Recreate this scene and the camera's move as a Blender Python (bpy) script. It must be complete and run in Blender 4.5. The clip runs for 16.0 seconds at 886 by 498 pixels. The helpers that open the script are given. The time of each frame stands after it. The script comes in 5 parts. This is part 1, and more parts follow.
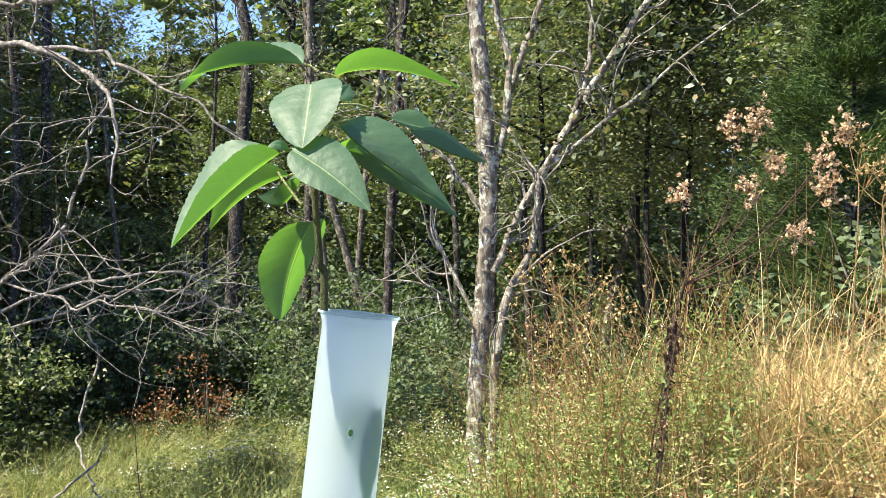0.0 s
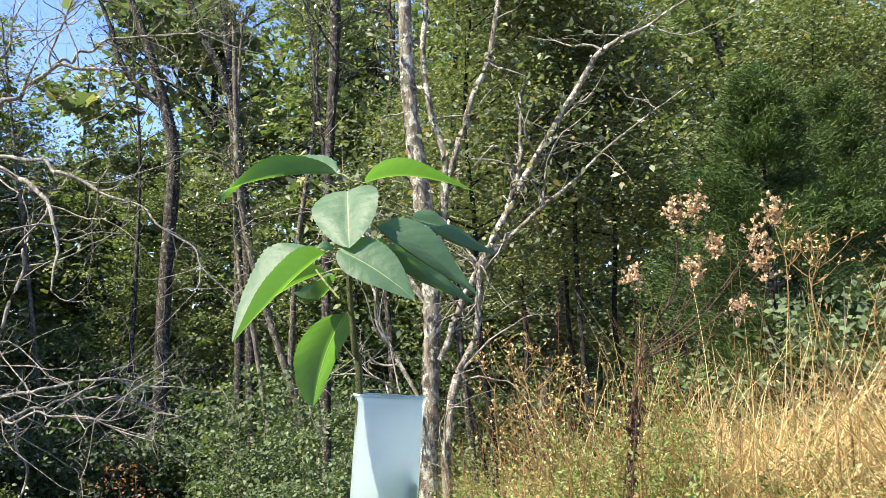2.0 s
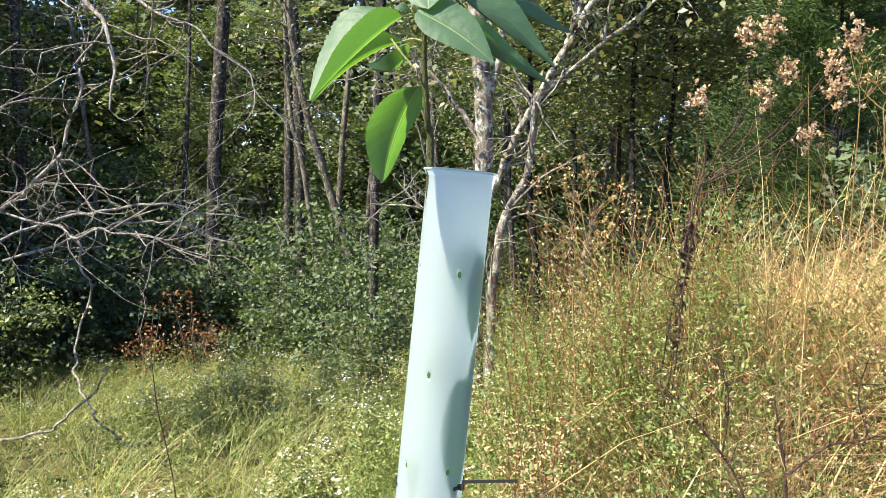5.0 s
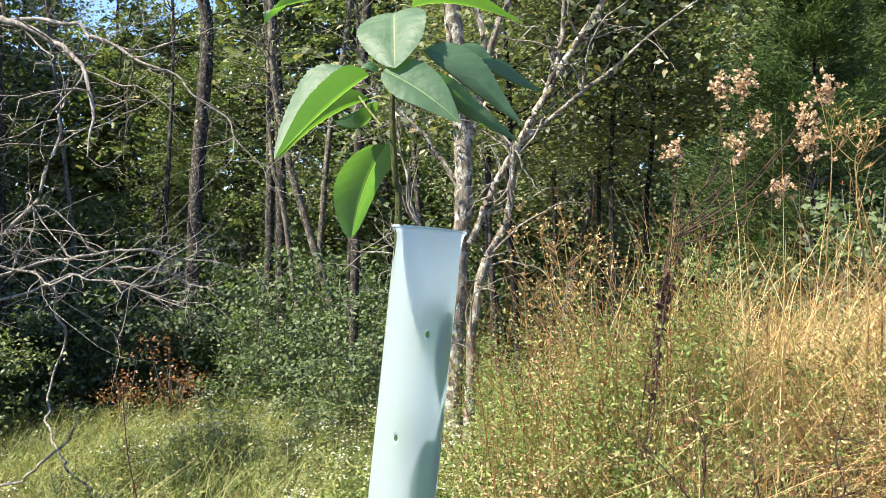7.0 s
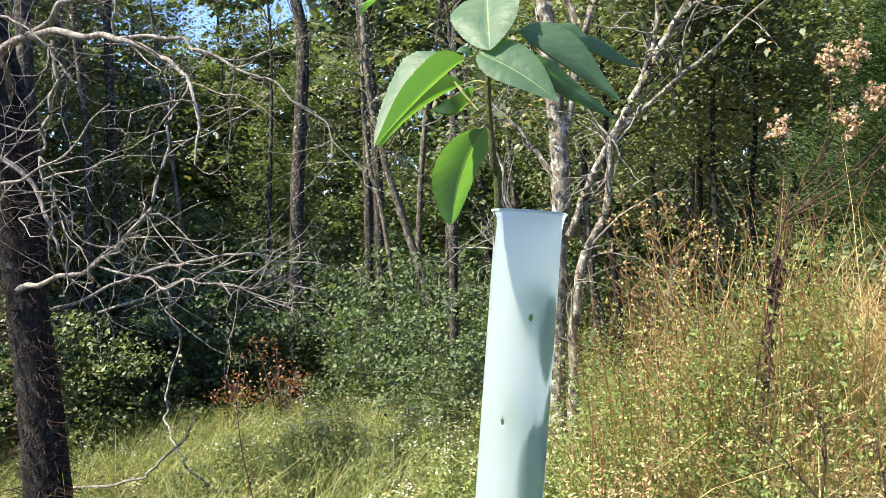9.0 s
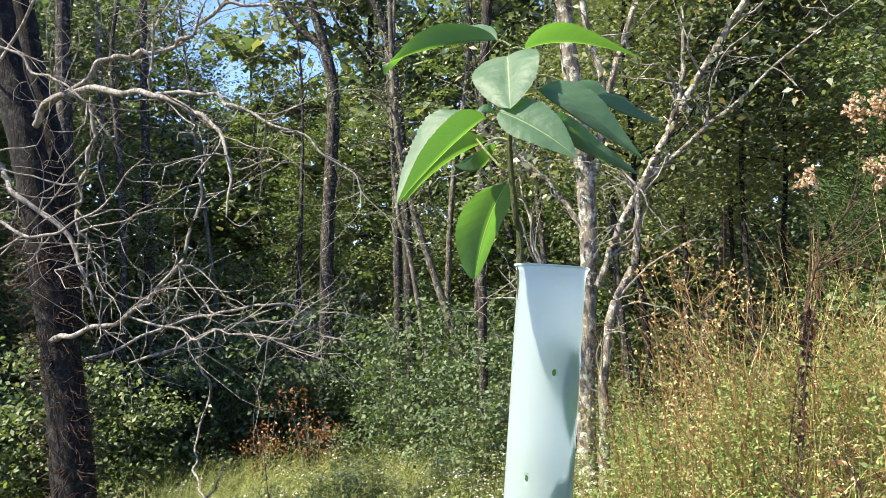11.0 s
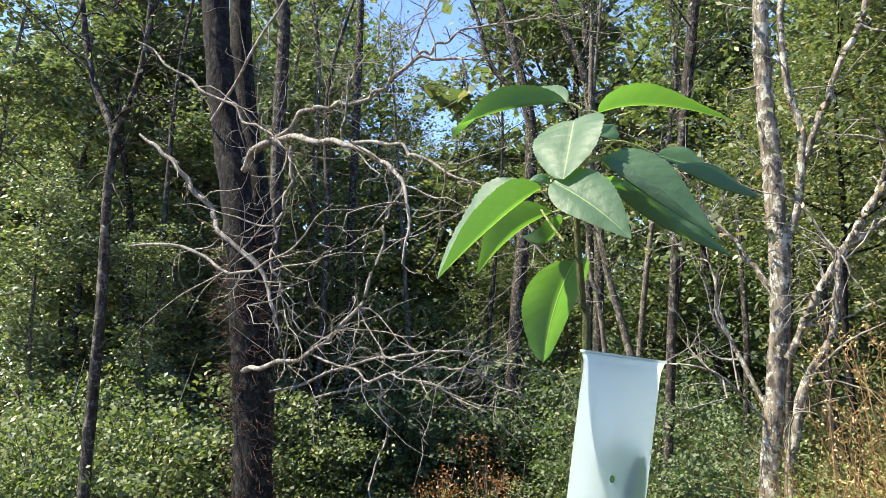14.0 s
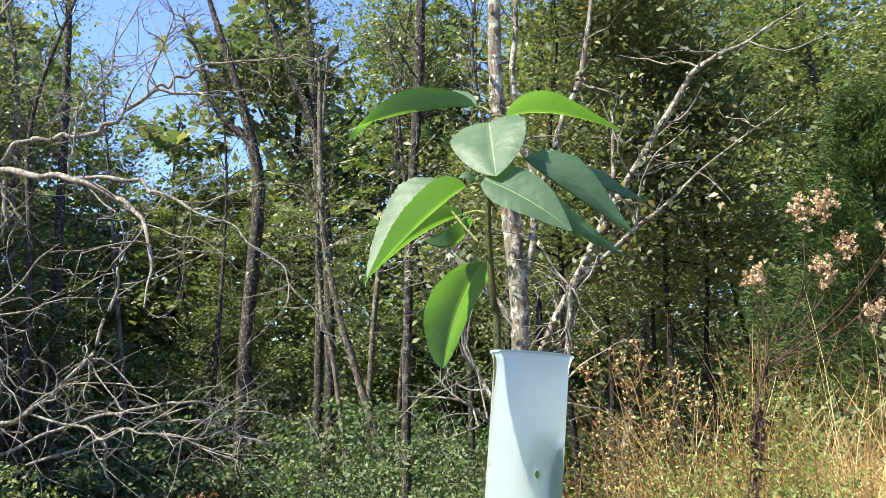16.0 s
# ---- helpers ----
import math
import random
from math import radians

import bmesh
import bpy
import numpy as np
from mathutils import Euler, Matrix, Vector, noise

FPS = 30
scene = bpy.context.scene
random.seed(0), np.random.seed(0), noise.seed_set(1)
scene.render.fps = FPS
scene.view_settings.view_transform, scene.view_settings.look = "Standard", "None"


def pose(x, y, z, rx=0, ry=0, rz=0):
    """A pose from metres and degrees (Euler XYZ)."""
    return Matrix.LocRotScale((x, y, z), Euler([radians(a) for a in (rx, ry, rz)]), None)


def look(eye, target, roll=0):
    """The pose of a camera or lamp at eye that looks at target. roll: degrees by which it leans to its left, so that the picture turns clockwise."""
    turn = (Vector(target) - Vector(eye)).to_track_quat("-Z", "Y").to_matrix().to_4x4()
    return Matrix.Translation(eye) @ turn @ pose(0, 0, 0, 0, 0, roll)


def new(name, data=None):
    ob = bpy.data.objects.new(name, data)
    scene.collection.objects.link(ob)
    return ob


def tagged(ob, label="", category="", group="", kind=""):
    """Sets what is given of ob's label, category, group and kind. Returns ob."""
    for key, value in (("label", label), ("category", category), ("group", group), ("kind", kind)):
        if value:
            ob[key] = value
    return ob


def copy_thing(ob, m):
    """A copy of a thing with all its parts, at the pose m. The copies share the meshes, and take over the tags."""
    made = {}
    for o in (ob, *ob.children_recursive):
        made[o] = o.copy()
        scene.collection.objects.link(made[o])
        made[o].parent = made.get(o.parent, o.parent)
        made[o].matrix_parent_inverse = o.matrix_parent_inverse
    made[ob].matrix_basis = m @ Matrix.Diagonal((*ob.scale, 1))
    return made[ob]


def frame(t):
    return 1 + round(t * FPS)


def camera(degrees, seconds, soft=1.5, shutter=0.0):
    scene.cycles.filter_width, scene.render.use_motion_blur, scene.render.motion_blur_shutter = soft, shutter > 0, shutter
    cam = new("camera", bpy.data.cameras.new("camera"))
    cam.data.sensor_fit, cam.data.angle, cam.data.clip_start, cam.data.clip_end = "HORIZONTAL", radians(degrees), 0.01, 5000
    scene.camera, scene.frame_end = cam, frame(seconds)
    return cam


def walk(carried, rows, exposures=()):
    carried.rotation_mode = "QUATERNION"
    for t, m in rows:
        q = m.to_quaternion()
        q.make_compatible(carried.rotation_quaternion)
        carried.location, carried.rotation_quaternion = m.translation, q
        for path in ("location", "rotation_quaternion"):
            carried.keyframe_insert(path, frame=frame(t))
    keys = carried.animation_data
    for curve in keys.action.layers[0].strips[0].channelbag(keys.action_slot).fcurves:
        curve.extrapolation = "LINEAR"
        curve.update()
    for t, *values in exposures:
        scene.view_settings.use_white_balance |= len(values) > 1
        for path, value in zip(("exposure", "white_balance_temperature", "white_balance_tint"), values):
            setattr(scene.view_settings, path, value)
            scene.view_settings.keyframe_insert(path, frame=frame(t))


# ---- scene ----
cam = camera(55.3, 16.0, soft=0.45, shutter=0.0)
PATH = [
    (0, (0.2759, 0.0496, 1.7479), (-0.2827, 10.0334, 1.6367), 0.87),
    (0.5, (0.1612, -0.0133, 1.7430), (0.2881, 9.9846, 1.9045), 0.41),
    (1, (0.1264, -0.0576, 1.7226), (0.4486, 9.9328, 2.0185), -1.39),
    (1.5, (0.1355, -0.0541, 1.7235), (0.4154, 9.9260, 2.2887), -1.79),
    (2, (0.1501, -0.0781, 1.7398), (0.4983, 9.8697, 2.6990), -1.97),
    (2.5, (0.1616, -0.0918, 1.7331), (0.7951, 9.8300, 2.8083), -2.13),
    (3, (0.1656, -0.0801, 1.7149), (0.8422, 9.8562, 2.6172), -2.33),
    (3.5, (0.1544, -0.0779, 1.6873), (0.3840, 9.9116, 2.0825), -1.27),
    (3.7, (0.1461, -0.0646, 1.6744), (0.0432, 9.9348, 1.6481), -0.43),
    (5.8, (0.1043, -0.0830, 1.6362), (-0.0333, 9.8810, 0.8000), 0.99),
    (6, (0.1029, -0.0833, 1.6369), (0.0790, 9.8950, 0.9788), 1.67),
    (6.5, (0.1213, -0.0669, 1.6496), (0.2559, 9.9253, 1.2778), 2.20),
    (7, (0.1322, -0.0585, 1.6565), (0.1234, 9.9379, 1.3904), 0.62),
    (7.5, (0.1369, -0.0609, 1.6518), (0.0112, 9.9355, 1.4138), 0.16),
    (8, (0.1428, -0.0681, 1.6493), (0.0014, 9.9289, 1.4491), 0.08),
    (8.5, (0.1367, -0.0631, 1.6423), (-0.2991, 9.9236, 1.3677), -0.47),
    (9, (0.1277, -0.0577, 1.6380), (-1.0291, 9.8711, 1.3559), -1.41),
    (9.2, (0.1215, -0.0733, 1.6441), (-1.3459, 9.8158, 1.4160), -1.95),
    (11.3, (0.1475, -0.0646, 1.6460), (-1.3416, 9.8179, 1.9933), -1.61),
    (11.5, (0.1537, -0.0690, 1.6595), (-1.3243, 9.8144, 2.0233), -2.18),
    (12, (0.1398, -0.0473, 1.6483), (-0.7643, 9.9116, 1.7018), -2.00),
    (12.5, (0.1282, -0.0084, 1.6574), (-0.2052, 9.9840, 1.4555), -0.01),
    (13, (0.1534, -0.0048, 1.6464), (-0.7168, 9.9572, 1.6394), 1.76),
    (13.5, (0.2249, 0.0241, 1.6531), (-2.2580, 9.6998, 2.1192), 2.53),
    (14, (0.2968, 0.0661, 1.6852), (-3.4734, 9.2879, 2.5481), 2.15),
    (14.5, (0.3328, 0.0906, 1.6978), (-3.4033, 9.2916, 2.8742), 1.10),
    (15, (0.2974, 0.1076, 1.6879), (-2.2255, 9.6897, 3.0366), 0.00),
    (15.5, (0.1635, 0.0717, 1.6485), (-1.1534, 9.8647, 3.1861), -1.28),
    (16, (0.0605, 0.0445, 1.6305), (-0.4656, 9.9233, 3.0910), -0.89),
]
walk(cam, [(t, look(eye, target, roll)) for t, eye, target, roll in PATH])

# ---- light ----
SUN_AZ, SUN_EL = radians(-118), radians(51)      # azimuth from +y, clockwise seen from above: to the camera's left and a little behind it
world = bpy.data.worlds.new("sky")
scene.world = world
world.use_nodes = True
wn, wl = world.node_tree.nodes, world.node_tree.links
sky = wn.new("ShaderNodeTexSky")
sky.sky_type, sky.sun_disc = "NISHITA", False
sky.sun_elevation, sky.sun_rotation = SUN_EL, SUN_AZ
sky.air_density, sky.dust_density, sky.ozone_density = 1.0, 0.1, 3.0
deep = wn.new("ShaderNodeMix")
deep.data_type, deep.blend_type = "RGBA", "MULTIPLY"
deep.inputs[0].default_value, deep.inputs[7].default_value = 1.0, (0.78, 0.83, 1.08, 1)      # clear autumn sky
wl.new(sky.outputs[0], deep.inputs[6])
wl.new(deep.outputs[2], wn["Background"].inputs[0])
wn["Background"].inputs[1].default_value = 0.10
sun_data = bpy.data.lights.new("sun", "SUN")
sun_data.energy, sun_data.angle, sun_data.color = 5.0, radians(0.53), (1.0, 0.92, 0.73)
sun = new("sun", sun_data)
toward = Vector((math.sin(SUN_AZ) * math.cos(SUN_EL), math.cos(SUN_AZ) * math.cos(SUN_EL), math.sin(SUN_EL)))
sun.matrix_world = look(toward * 40, (0, 0, 0))
scene.view_settings.exposure = 1.76


# ---- materials ----
def material(name, build):
    m = bpy.data.materials.new(name)
    m.use_nodes = True
    n, l = m.node_tree.nodes, m.node_tree.links
    n.clear()
    out = n.new("ShaderNodeOutputMaterial")
    l.new(build(n, l), out.inputs["Surface"])
    return m


def ramp(n, l, fac, stops):
    r = n.new("ShaderNodeValToRGB")
    while len(r.color_ramp.elements) < len(stops):
        r.color_ramp.elements.new(0.5)
    for e, (p, c) in zip(r.color_ramp.elements, stops):
        e.position, e.color = p, (*c, 1)
    l.new(fac, r.inputs[0])
    return r.outputs[0]


def noise_of(n, l, scale, detail=4, rough=0.6, stretch=None, coords="Object"):
    tc = n.new("ShaderNodeTexCoord")
    src = tc.outputs[coords]
    if stretch:
        mp = n.new("ShaderNodeMapping")
        mp.inputs["Scale"].default_value = stretch
        l.new(src, mp.inputs[0])
        src = mp.outputs[0]
    t = n.new("ShaderNodeTexNoise")
    t.inputs["Scale"].default_value, t.inputs["Detail"].default_value, t.inputs["Roughness"].default_value = scale, detail, rough
    l.new(src, t.inputs["Vector"])
    return t.outputs["Fac"]


def mixed(n, l, fac, a, b, blend="MIX"):
    m = n.new("ShaderNodeMix")
    m.data_type, m.blend_type = "RGBA", blend
    for sock, v in ((m.inputs[0], fac), (m.inputs[6], a), (m.inputs[7], b)):
        if isinstance(v, (int, float)):
            sock.default_value = v
        elif isinstance(v, tuple):
            sock.default_value = (*v, 1)
        else:
            l.new(v, sock)
    return m.outputs[2]


def bumped(n, l, height, strength, distance=0.01):
    b = n.new("ShaderNodeBump")
    b.inputs["Strength"].default_value, b.inputs["Distance"].default_value = strength, distance
    l.new(height, b.inputs["Height"])
    return b.outputs[0]


def surface(n, l, colour, rough=0.7, normal=None, spec=0.5):
    p = n.new("ShaderNodeBsdfPrincipled")
    if isinstance(colour, tuple):
        p.inputs["Base Color"].default_value = (*colour, 1)
    else:
        l.new(colour, p.inputs["Base Color"])
    p.inputs["Roughness"].default_value = rough
    p.inputs["Specular IOR Level"].default_value = spec
    if normal is not None:
        l.new(normal, p.inputs["Normal"])
    return p.outputs[0]


def blend_shaders(n, l, fac, a, b):
    m = n.new("ShaderNodeMixShader")
    m.inputs[0].default_value = fac
    l.new(a, m.inputs[1])
    l.new(b, m.inputs[2])
    return m.outputs[0]


def foliage(name, stops, glow, rough=0.45, thin=0.35, spec=0.4):
    """Many small leaves: colour by island, light let through."""
    def build(n, l):
        g = n.new("ShaderNodeNewGeometry")
        c = ramp(n, l, g.outputs["Random Per Island"], stops)
        big = noise_of(n, l, 0.6, 2)
        c = mixed(n, l, big, c, mixed(n, l, 0.35, c, (0.13, 0.15, 0.06)))
        t = n.new("ShaderNodeBsdfTranslucent")
        l.new(mixed(n, l, 1.0, c, glow, "MULTIPLY"), t.inputs[0])
        return blend_shaders(n, l, thin, surface(n, l, c, rough, spec=spec), t.outputs[0])
    return material(name, build)


def bark(name, dark, light, lichen=None, scale=14.0):
    """Furrowed bark: long plates between dark cracks, fine grain, patches of lichen."""
    def build(n, l):
        furrow = noise_of(n, l, scale, 6, 0.7, (1, 1, 0.3))
        grain = noise_of(n, l, scale * 5, 4, 0.6, (1, 1, 0.35))
        patch = noise_of(n, l, 16.0, 6, 0.75)
        tone = noise_of(n, l, 1.7, 3)
        c = ramp(n, l, furrow, [(0.42, dark), (0.50, tuple(0.55 * q + 0.45 * p for p, q in zip(dark, light))), (0.60, light)])
        c = mixed(n, l, mixed(n, l, 0.5, grain, (0, 0, 0)), c, dark)
        c = mixed(n, l, ramp(n, l, tone, [(0.35, (0, 0, 0)), (0.7, (0.5, 0.5, 0.5))]), c, tuple(0.5 * (p + q) for p, q in zip(dark, light)))
        if lichen:
            f = ramp(n, l, patch, [(0.52, (0, 0, 0)), (0.57, (0.85, 0.85, 0.85))])
            c = mixed(n, l, f, c, lichen)
        return surface(n, l, c, 0.9, bumped(n, l, furrow, 1.0, 0.03), 0.2)
    return material(name, build)


WOODS = foliage("wood_leaves", [(0.0, (0.036, 0.056, 0.030)), (0.45, (0.110, 0.142, 0.076)), (0.85, (0.235, 0.258, 0.150)), (1.0, (0.32, 0.26, 0.13))], (1.35, 1.65, 0.75), 0.42, 0.26, 0.7)
LOCUST = foliage("fine_leaves", [(0.0, (0.052, 0.082, 0.034)), (0.6, (0.125, 0.165, 0.074)), (1.0, (0.225, 0.225, 0.10))], (1.4, 1.6, 0.7), 0.5, 0.32, 0.38)
SHRUB = foliage("shrub_leaves", [(0.0, (0.028, 0.050, 0.028)), (0.6, (0.085, 0.125, 0.066)), (1.0, (0.155, 0.19, 0.09))], (1.4, 1.7, 0.7), 0.6, 0.28, 0.3)
VINE = foliage("vine_leaves", [(0.0, (0.05, 0.072, 0.036)), (0.5, (0.115, 0.138, 0.074)), (0.86, (0.21, 0.225, 0.138)), (1.0, (0.30, 0.20, 0.10))], (1.4, 1.65, 0.7), 0.48, 0.28, 0.55)
NEEDLES = foliage("cedar_needles", [(0.0, (0.012, 0.030, 0.009)), (0.6, (0.034, 0.068, 0.017)), (1.0, (0.075, 0.110, 0.032))], (1.3, 1.6, 0.6), 0.7, 0.2, 0.15)
MEADOW = foliage("meadow_leaves", [(0.0, (0.105, 0.14, 0.046)), (0.5, (0.205, 0.235, 0.08)), (0.85, (0.34, 0.335, 0.14)), (1.0, (0.44, 0.36, 0.18))], (1.4, 1.6, 0.6), 0.6, 0.24, 0.15)
WEEDS = foliage("weed_leaves", [(0.0, (0.08, 0.125, 0.035)), (0.6, (0.165, 0.22, 0.062)), (1.0, (0.29, 0.30, 0.115))], (1.4, 1.6, 0.6), 0.6, 0.24, 0.15)
STRAW = foliage("dry_grass_blades", [(0.0, (0.20, 0.10, 0.05)), (0.25, (0.44, 0.25, 0.10)), (0.6, (0.63, 0.44, 0.19)), (0.88, (0.76, 0.60, 0.32)), (1.0, (0.38, 0.38, 0.12))], (1.2, 1.1, 0.8), 0.5, 0.14)
RUST = foliage("rusty_leaves", [(0.0, (0.12, 0.04, 0.02)), (0.6, (0.26, 0.10, 0.045)), (1.0, (0.38, 0.21, 0.09))], (1.3, 1.1, 0.8))
FLUFF = foliage("seed_fluff", [(0.0, (0.38, 0.23, 0.13)), (0.6, (0.60, 0.42, 0.27)), (1.0, (0.76, 0.62, 0.46))], (1.1, 1.0, 0.9), 0.9, 0.3)
BANK = foliage("bank_weed_leaves", [(0.0, (0.12, 0.06, 0.04)), (0.25, (0.38, 0.21, 0.13)), (0.5, (0.64, 0.46, 0.28)), (0.75, (0.46, 0.39, 0.18)), (1.0, (0.20, 0.28, 0.08))], (1.3, 1.4, 0.7), 0.6, 0.15, 0.15)
PETALS = foliage("white_flowers", [(0.0, (0.62, 0.62, 0.50)), (1.0, (0.80, 0.80, 0.72))], (1.0, 1.0, 0.9), 0.7)
PALE_BARK = bark("pale_bark", (0.045, 0.036, 0.028), (0.33, 0.285, 0.225), (0.47, 0.47, 0.395), 30.0)
DARK_BARK = bark("dark_bark", (0.012, 0.010, 0.009), (0.070, 0.058, 0.050), (0.15, 0.142, 0.125), 24.0)
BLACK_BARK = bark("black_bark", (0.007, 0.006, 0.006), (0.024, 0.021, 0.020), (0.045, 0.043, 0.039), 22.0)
GREY_BARK = bark("grey_bark", (0.035, 0.028, 0.022), (0.18, 0.15, 0.12), (0.22, 0.22, 0.18))
BARE_WOOD = bark("bare_branch_bark", (0.10, 0.085, 0.072), (0.45, 0.41, 0.365), None, 30.0)
STALK = bark("dry_stalk", (0.05, 0.03, 0.025), (0.15, 0.095, 0.07), None, 60.0)
GOLD_STALK = bark("golden_stalk", (0.19, 0.12, 0.05), (0.40, 0.28, 0.13), None, 60.0)


def earth(n, l):
    a, b = noise_of(n, l, 1.2, 6), noise_of(n, l, 18.0, 6)
    c = mixed(n, l, a, (0.055, 0.05, 0.022), (0.10, 0.10, 0.035))
    c = mixed(n, l, b, c, (0.13, 0.095, 0.045))
    return surface(n, l, c, 0.95, bumped(n, l, b, 0.8, 0.05), 0.1)


EARTH = material("earth", earth)


def blade_leaf(n, l):
    tc = n.new("ShaderNodeUVMap")
    sep = n.new("ShaderNodeSeparateXYZ")
    l.new(tc.outputs[0], sep.inputs[0])
    # u runs across the blade, v along it: pale midrib and faint slanting side veins
    mid = n.new("ShaderNodeMath"); mid.operation = "ABSOLUTE"
    l.new(sep.outputs[0], mid.inputs[0])
    rib = ramp(n, l, mid.outputs[0], [(0.0, (1, 1, 1)), (0.028, (0, 0, 0))])
    slant = n.new("ShaderNodeMath"); slant.operation = "MULTIPLY_ADD"
    l.new(mid.outputs[0], slant.inputs[0]); slant.inputs[1].default_value = -0.22
    l.new(sep.outputs[1], slant.inputs[2])
    veins = n.new("ShaderNodeMath"); veins.operation = "SINE"
    scaled = n.new("ShaderNodeMath"); scaled.operation = "MULTIPLY"
    l.new(slant.outputs[0], scaled.inputs[0]); scaled.inputs[1].default_value = 62.0
    l.new(scaled.outputs[0], veins.inputs[0])
    vein = ramp(n, l, veins.outputs[0], [(0.88, (0, 0, 0)), (1.0, (1, 1, 1))])
    blotch = noise_of(n, l, 30.0, 4)
    c = mixed(n, l, blotch, (0.044, 0.100, 0.054), (0.090, 0.155, 0.092))
    c = mixed(n, l, mixed(n, l, 0.82, vein, (0, 0, 0)), c, (0.15, 0.22, 0.12))
    c = mixed(n, l, rib, c, (0.30, 0.40, 0.16))
    swell = mixed(n, l, 0.6, noise_of(n, l, 38.0, 3), noise_of(n, l, 15.0, 2))
    norm = bumped(n, l, mixed(n, l, 0.008, swell, vein), 0.5, 0.012)
    p = surface(n, l, c, 0.56, norm, 0.55)
    t = n.new("ShaderNodeBsdfTranslucent")
    l.new(mixed(n, l, rib, mixed(n, l, blotch, (0.11, 0.29, 0.022), (0.16, 0.35, 0.032)), (0.4, 0.6, 0.1)), t.inputs[0])
    return blend_shaders(n, l, 0.42, p, t.outputs[0])


LEAF = material("sapling_leaf", blade_leaf)
STEM = bark("sapling_stem", (0.06, 0.07, 0.03), (0.14, 0.15, 0.06), None, 90.0)
PETIOLE = bark("sapling_petiole", (0.35, 0.40, 0.16), (0.48, 0.48, 0.24), None, 90.0)


def plastic(n, l):
    streak = noise_of(n, l, 6.0, 4, 0.6, (1, 1, 0.15))
    spot = noise_of(n, l, 40.0, 5)
    c = mixed(n, l, streak, (0.50, 0.57, 0.57), (0.58, 0.645, 0.645))
    c = mixed(n, l, ramp(n, l, spot, [(0.62, (0, 0, 0)), (0.75, (0.35, 0.35, 0.35))]), c, (0.58, 0.62, 0.56))
    t = n.new("ShaderNodeBsdfTranslucent")
    t.inputs[0].default_value = (0.74, 0.82, 0.815, 1)
    return blend_shaders(n, l, 0.76, surface(n, l, c, 0.45, bumped(n, l, streak, 0.1, 0.002), 0.4), t.outputs[0])


BLACK_NYLON = material("black_nylon", lambda n, l: surface(n, l, mixed(n, l, noise_of(n, l, 60.0, 3), (0.012, 0.012, 0.013), (0.03, 0.03, 0.03)), 0.4))
PLASTIC = material("shelter_plastic", plastic)


def inner_skin(n, l):
    t = n.new("ShaderNodeBsdfTransparent")
    t.inputs[0].default_value = (0.97, 0.985, 0.985, 1)
    c = mixed(n, l, noise_of(n, l, 30.0, 3), (0.62, 0.67, 0.66), (0.72, 0.76, 0.75))
    return blend_shaders(n, l, 0.86, surface(n, l, c, 0.4), t.outputs[0])


INNER_PLASTIC = material("shelter_inner_face", inner_skin)


# ---- mesh helpers ----
def mesh_of(name, verts, faces, mat, smooth=False, uv=None):
    me = bpy.data.meshes.new(name)
    verts = np.asarray(verts, np.float32).reshape(-1, 3)
    faces = np.asarray(faces, np.int32)
    k = faces.shape[1]
    me.vertices.add(len(verts)); me.vertices.foreach_set("co", verts.ravel())
    me.loops.add(faces.size); me.loops.foreach_set("vertex_index", faces.ravel())
    me.polygons.add(len(faces)); me.polygons.foreach_set("loop_start", np.arange(len(faces), dtype=np.int32) * k)
    if smooth:
        me.polygons.foreach_set("use_smooth", np.ones(len(faces), bool))
    if uv is not None:
        layer = me.uv_layers.new(name="UVMap")
        layer.data.foreach_set("uv", np.asarray(uv, np.float32)[faces.ravel()].ravel())
    me.materials.append(mat)
    me.update(calc_edges=True)
    me.validate()
    return me


def piece(name, me, parent=None, label="", **tags):
    ob = new(name, me)
    if parent is not None:
        ob.parent = parent
    return tagged(ob, label, **tags)


def thing(name, at, label, category, group="", kind=""):
    ob = new(name)
    ob.location = at
    ob.empty_display_size = 0.1
    return tagged(ob, label, category, group, kind)


def spline(pts, n):
    """A smooth line through the points (Catmull-Rom), n places along it; rows may carry a radius."""
    p = np.asarray(pts, float)
    p = np.vstack([2 * p[0] - p[1], p, 2 * p[-1] - p[-2]])
    s = np.linspace(0, len(p) - 3 - 1e-6, n)
    i = s.astype(int)
    f = (s - i)[:, None]
    a, b, c, d = p[i], p[i + 1], p[i + 2], p[i + 3]
    return 0.5 * (2 * b + (c - a) * f + (2 * a - 5 * b + 4 * c - d) * f**2 + (3 * b - a - 3 * c + d) * f**3)


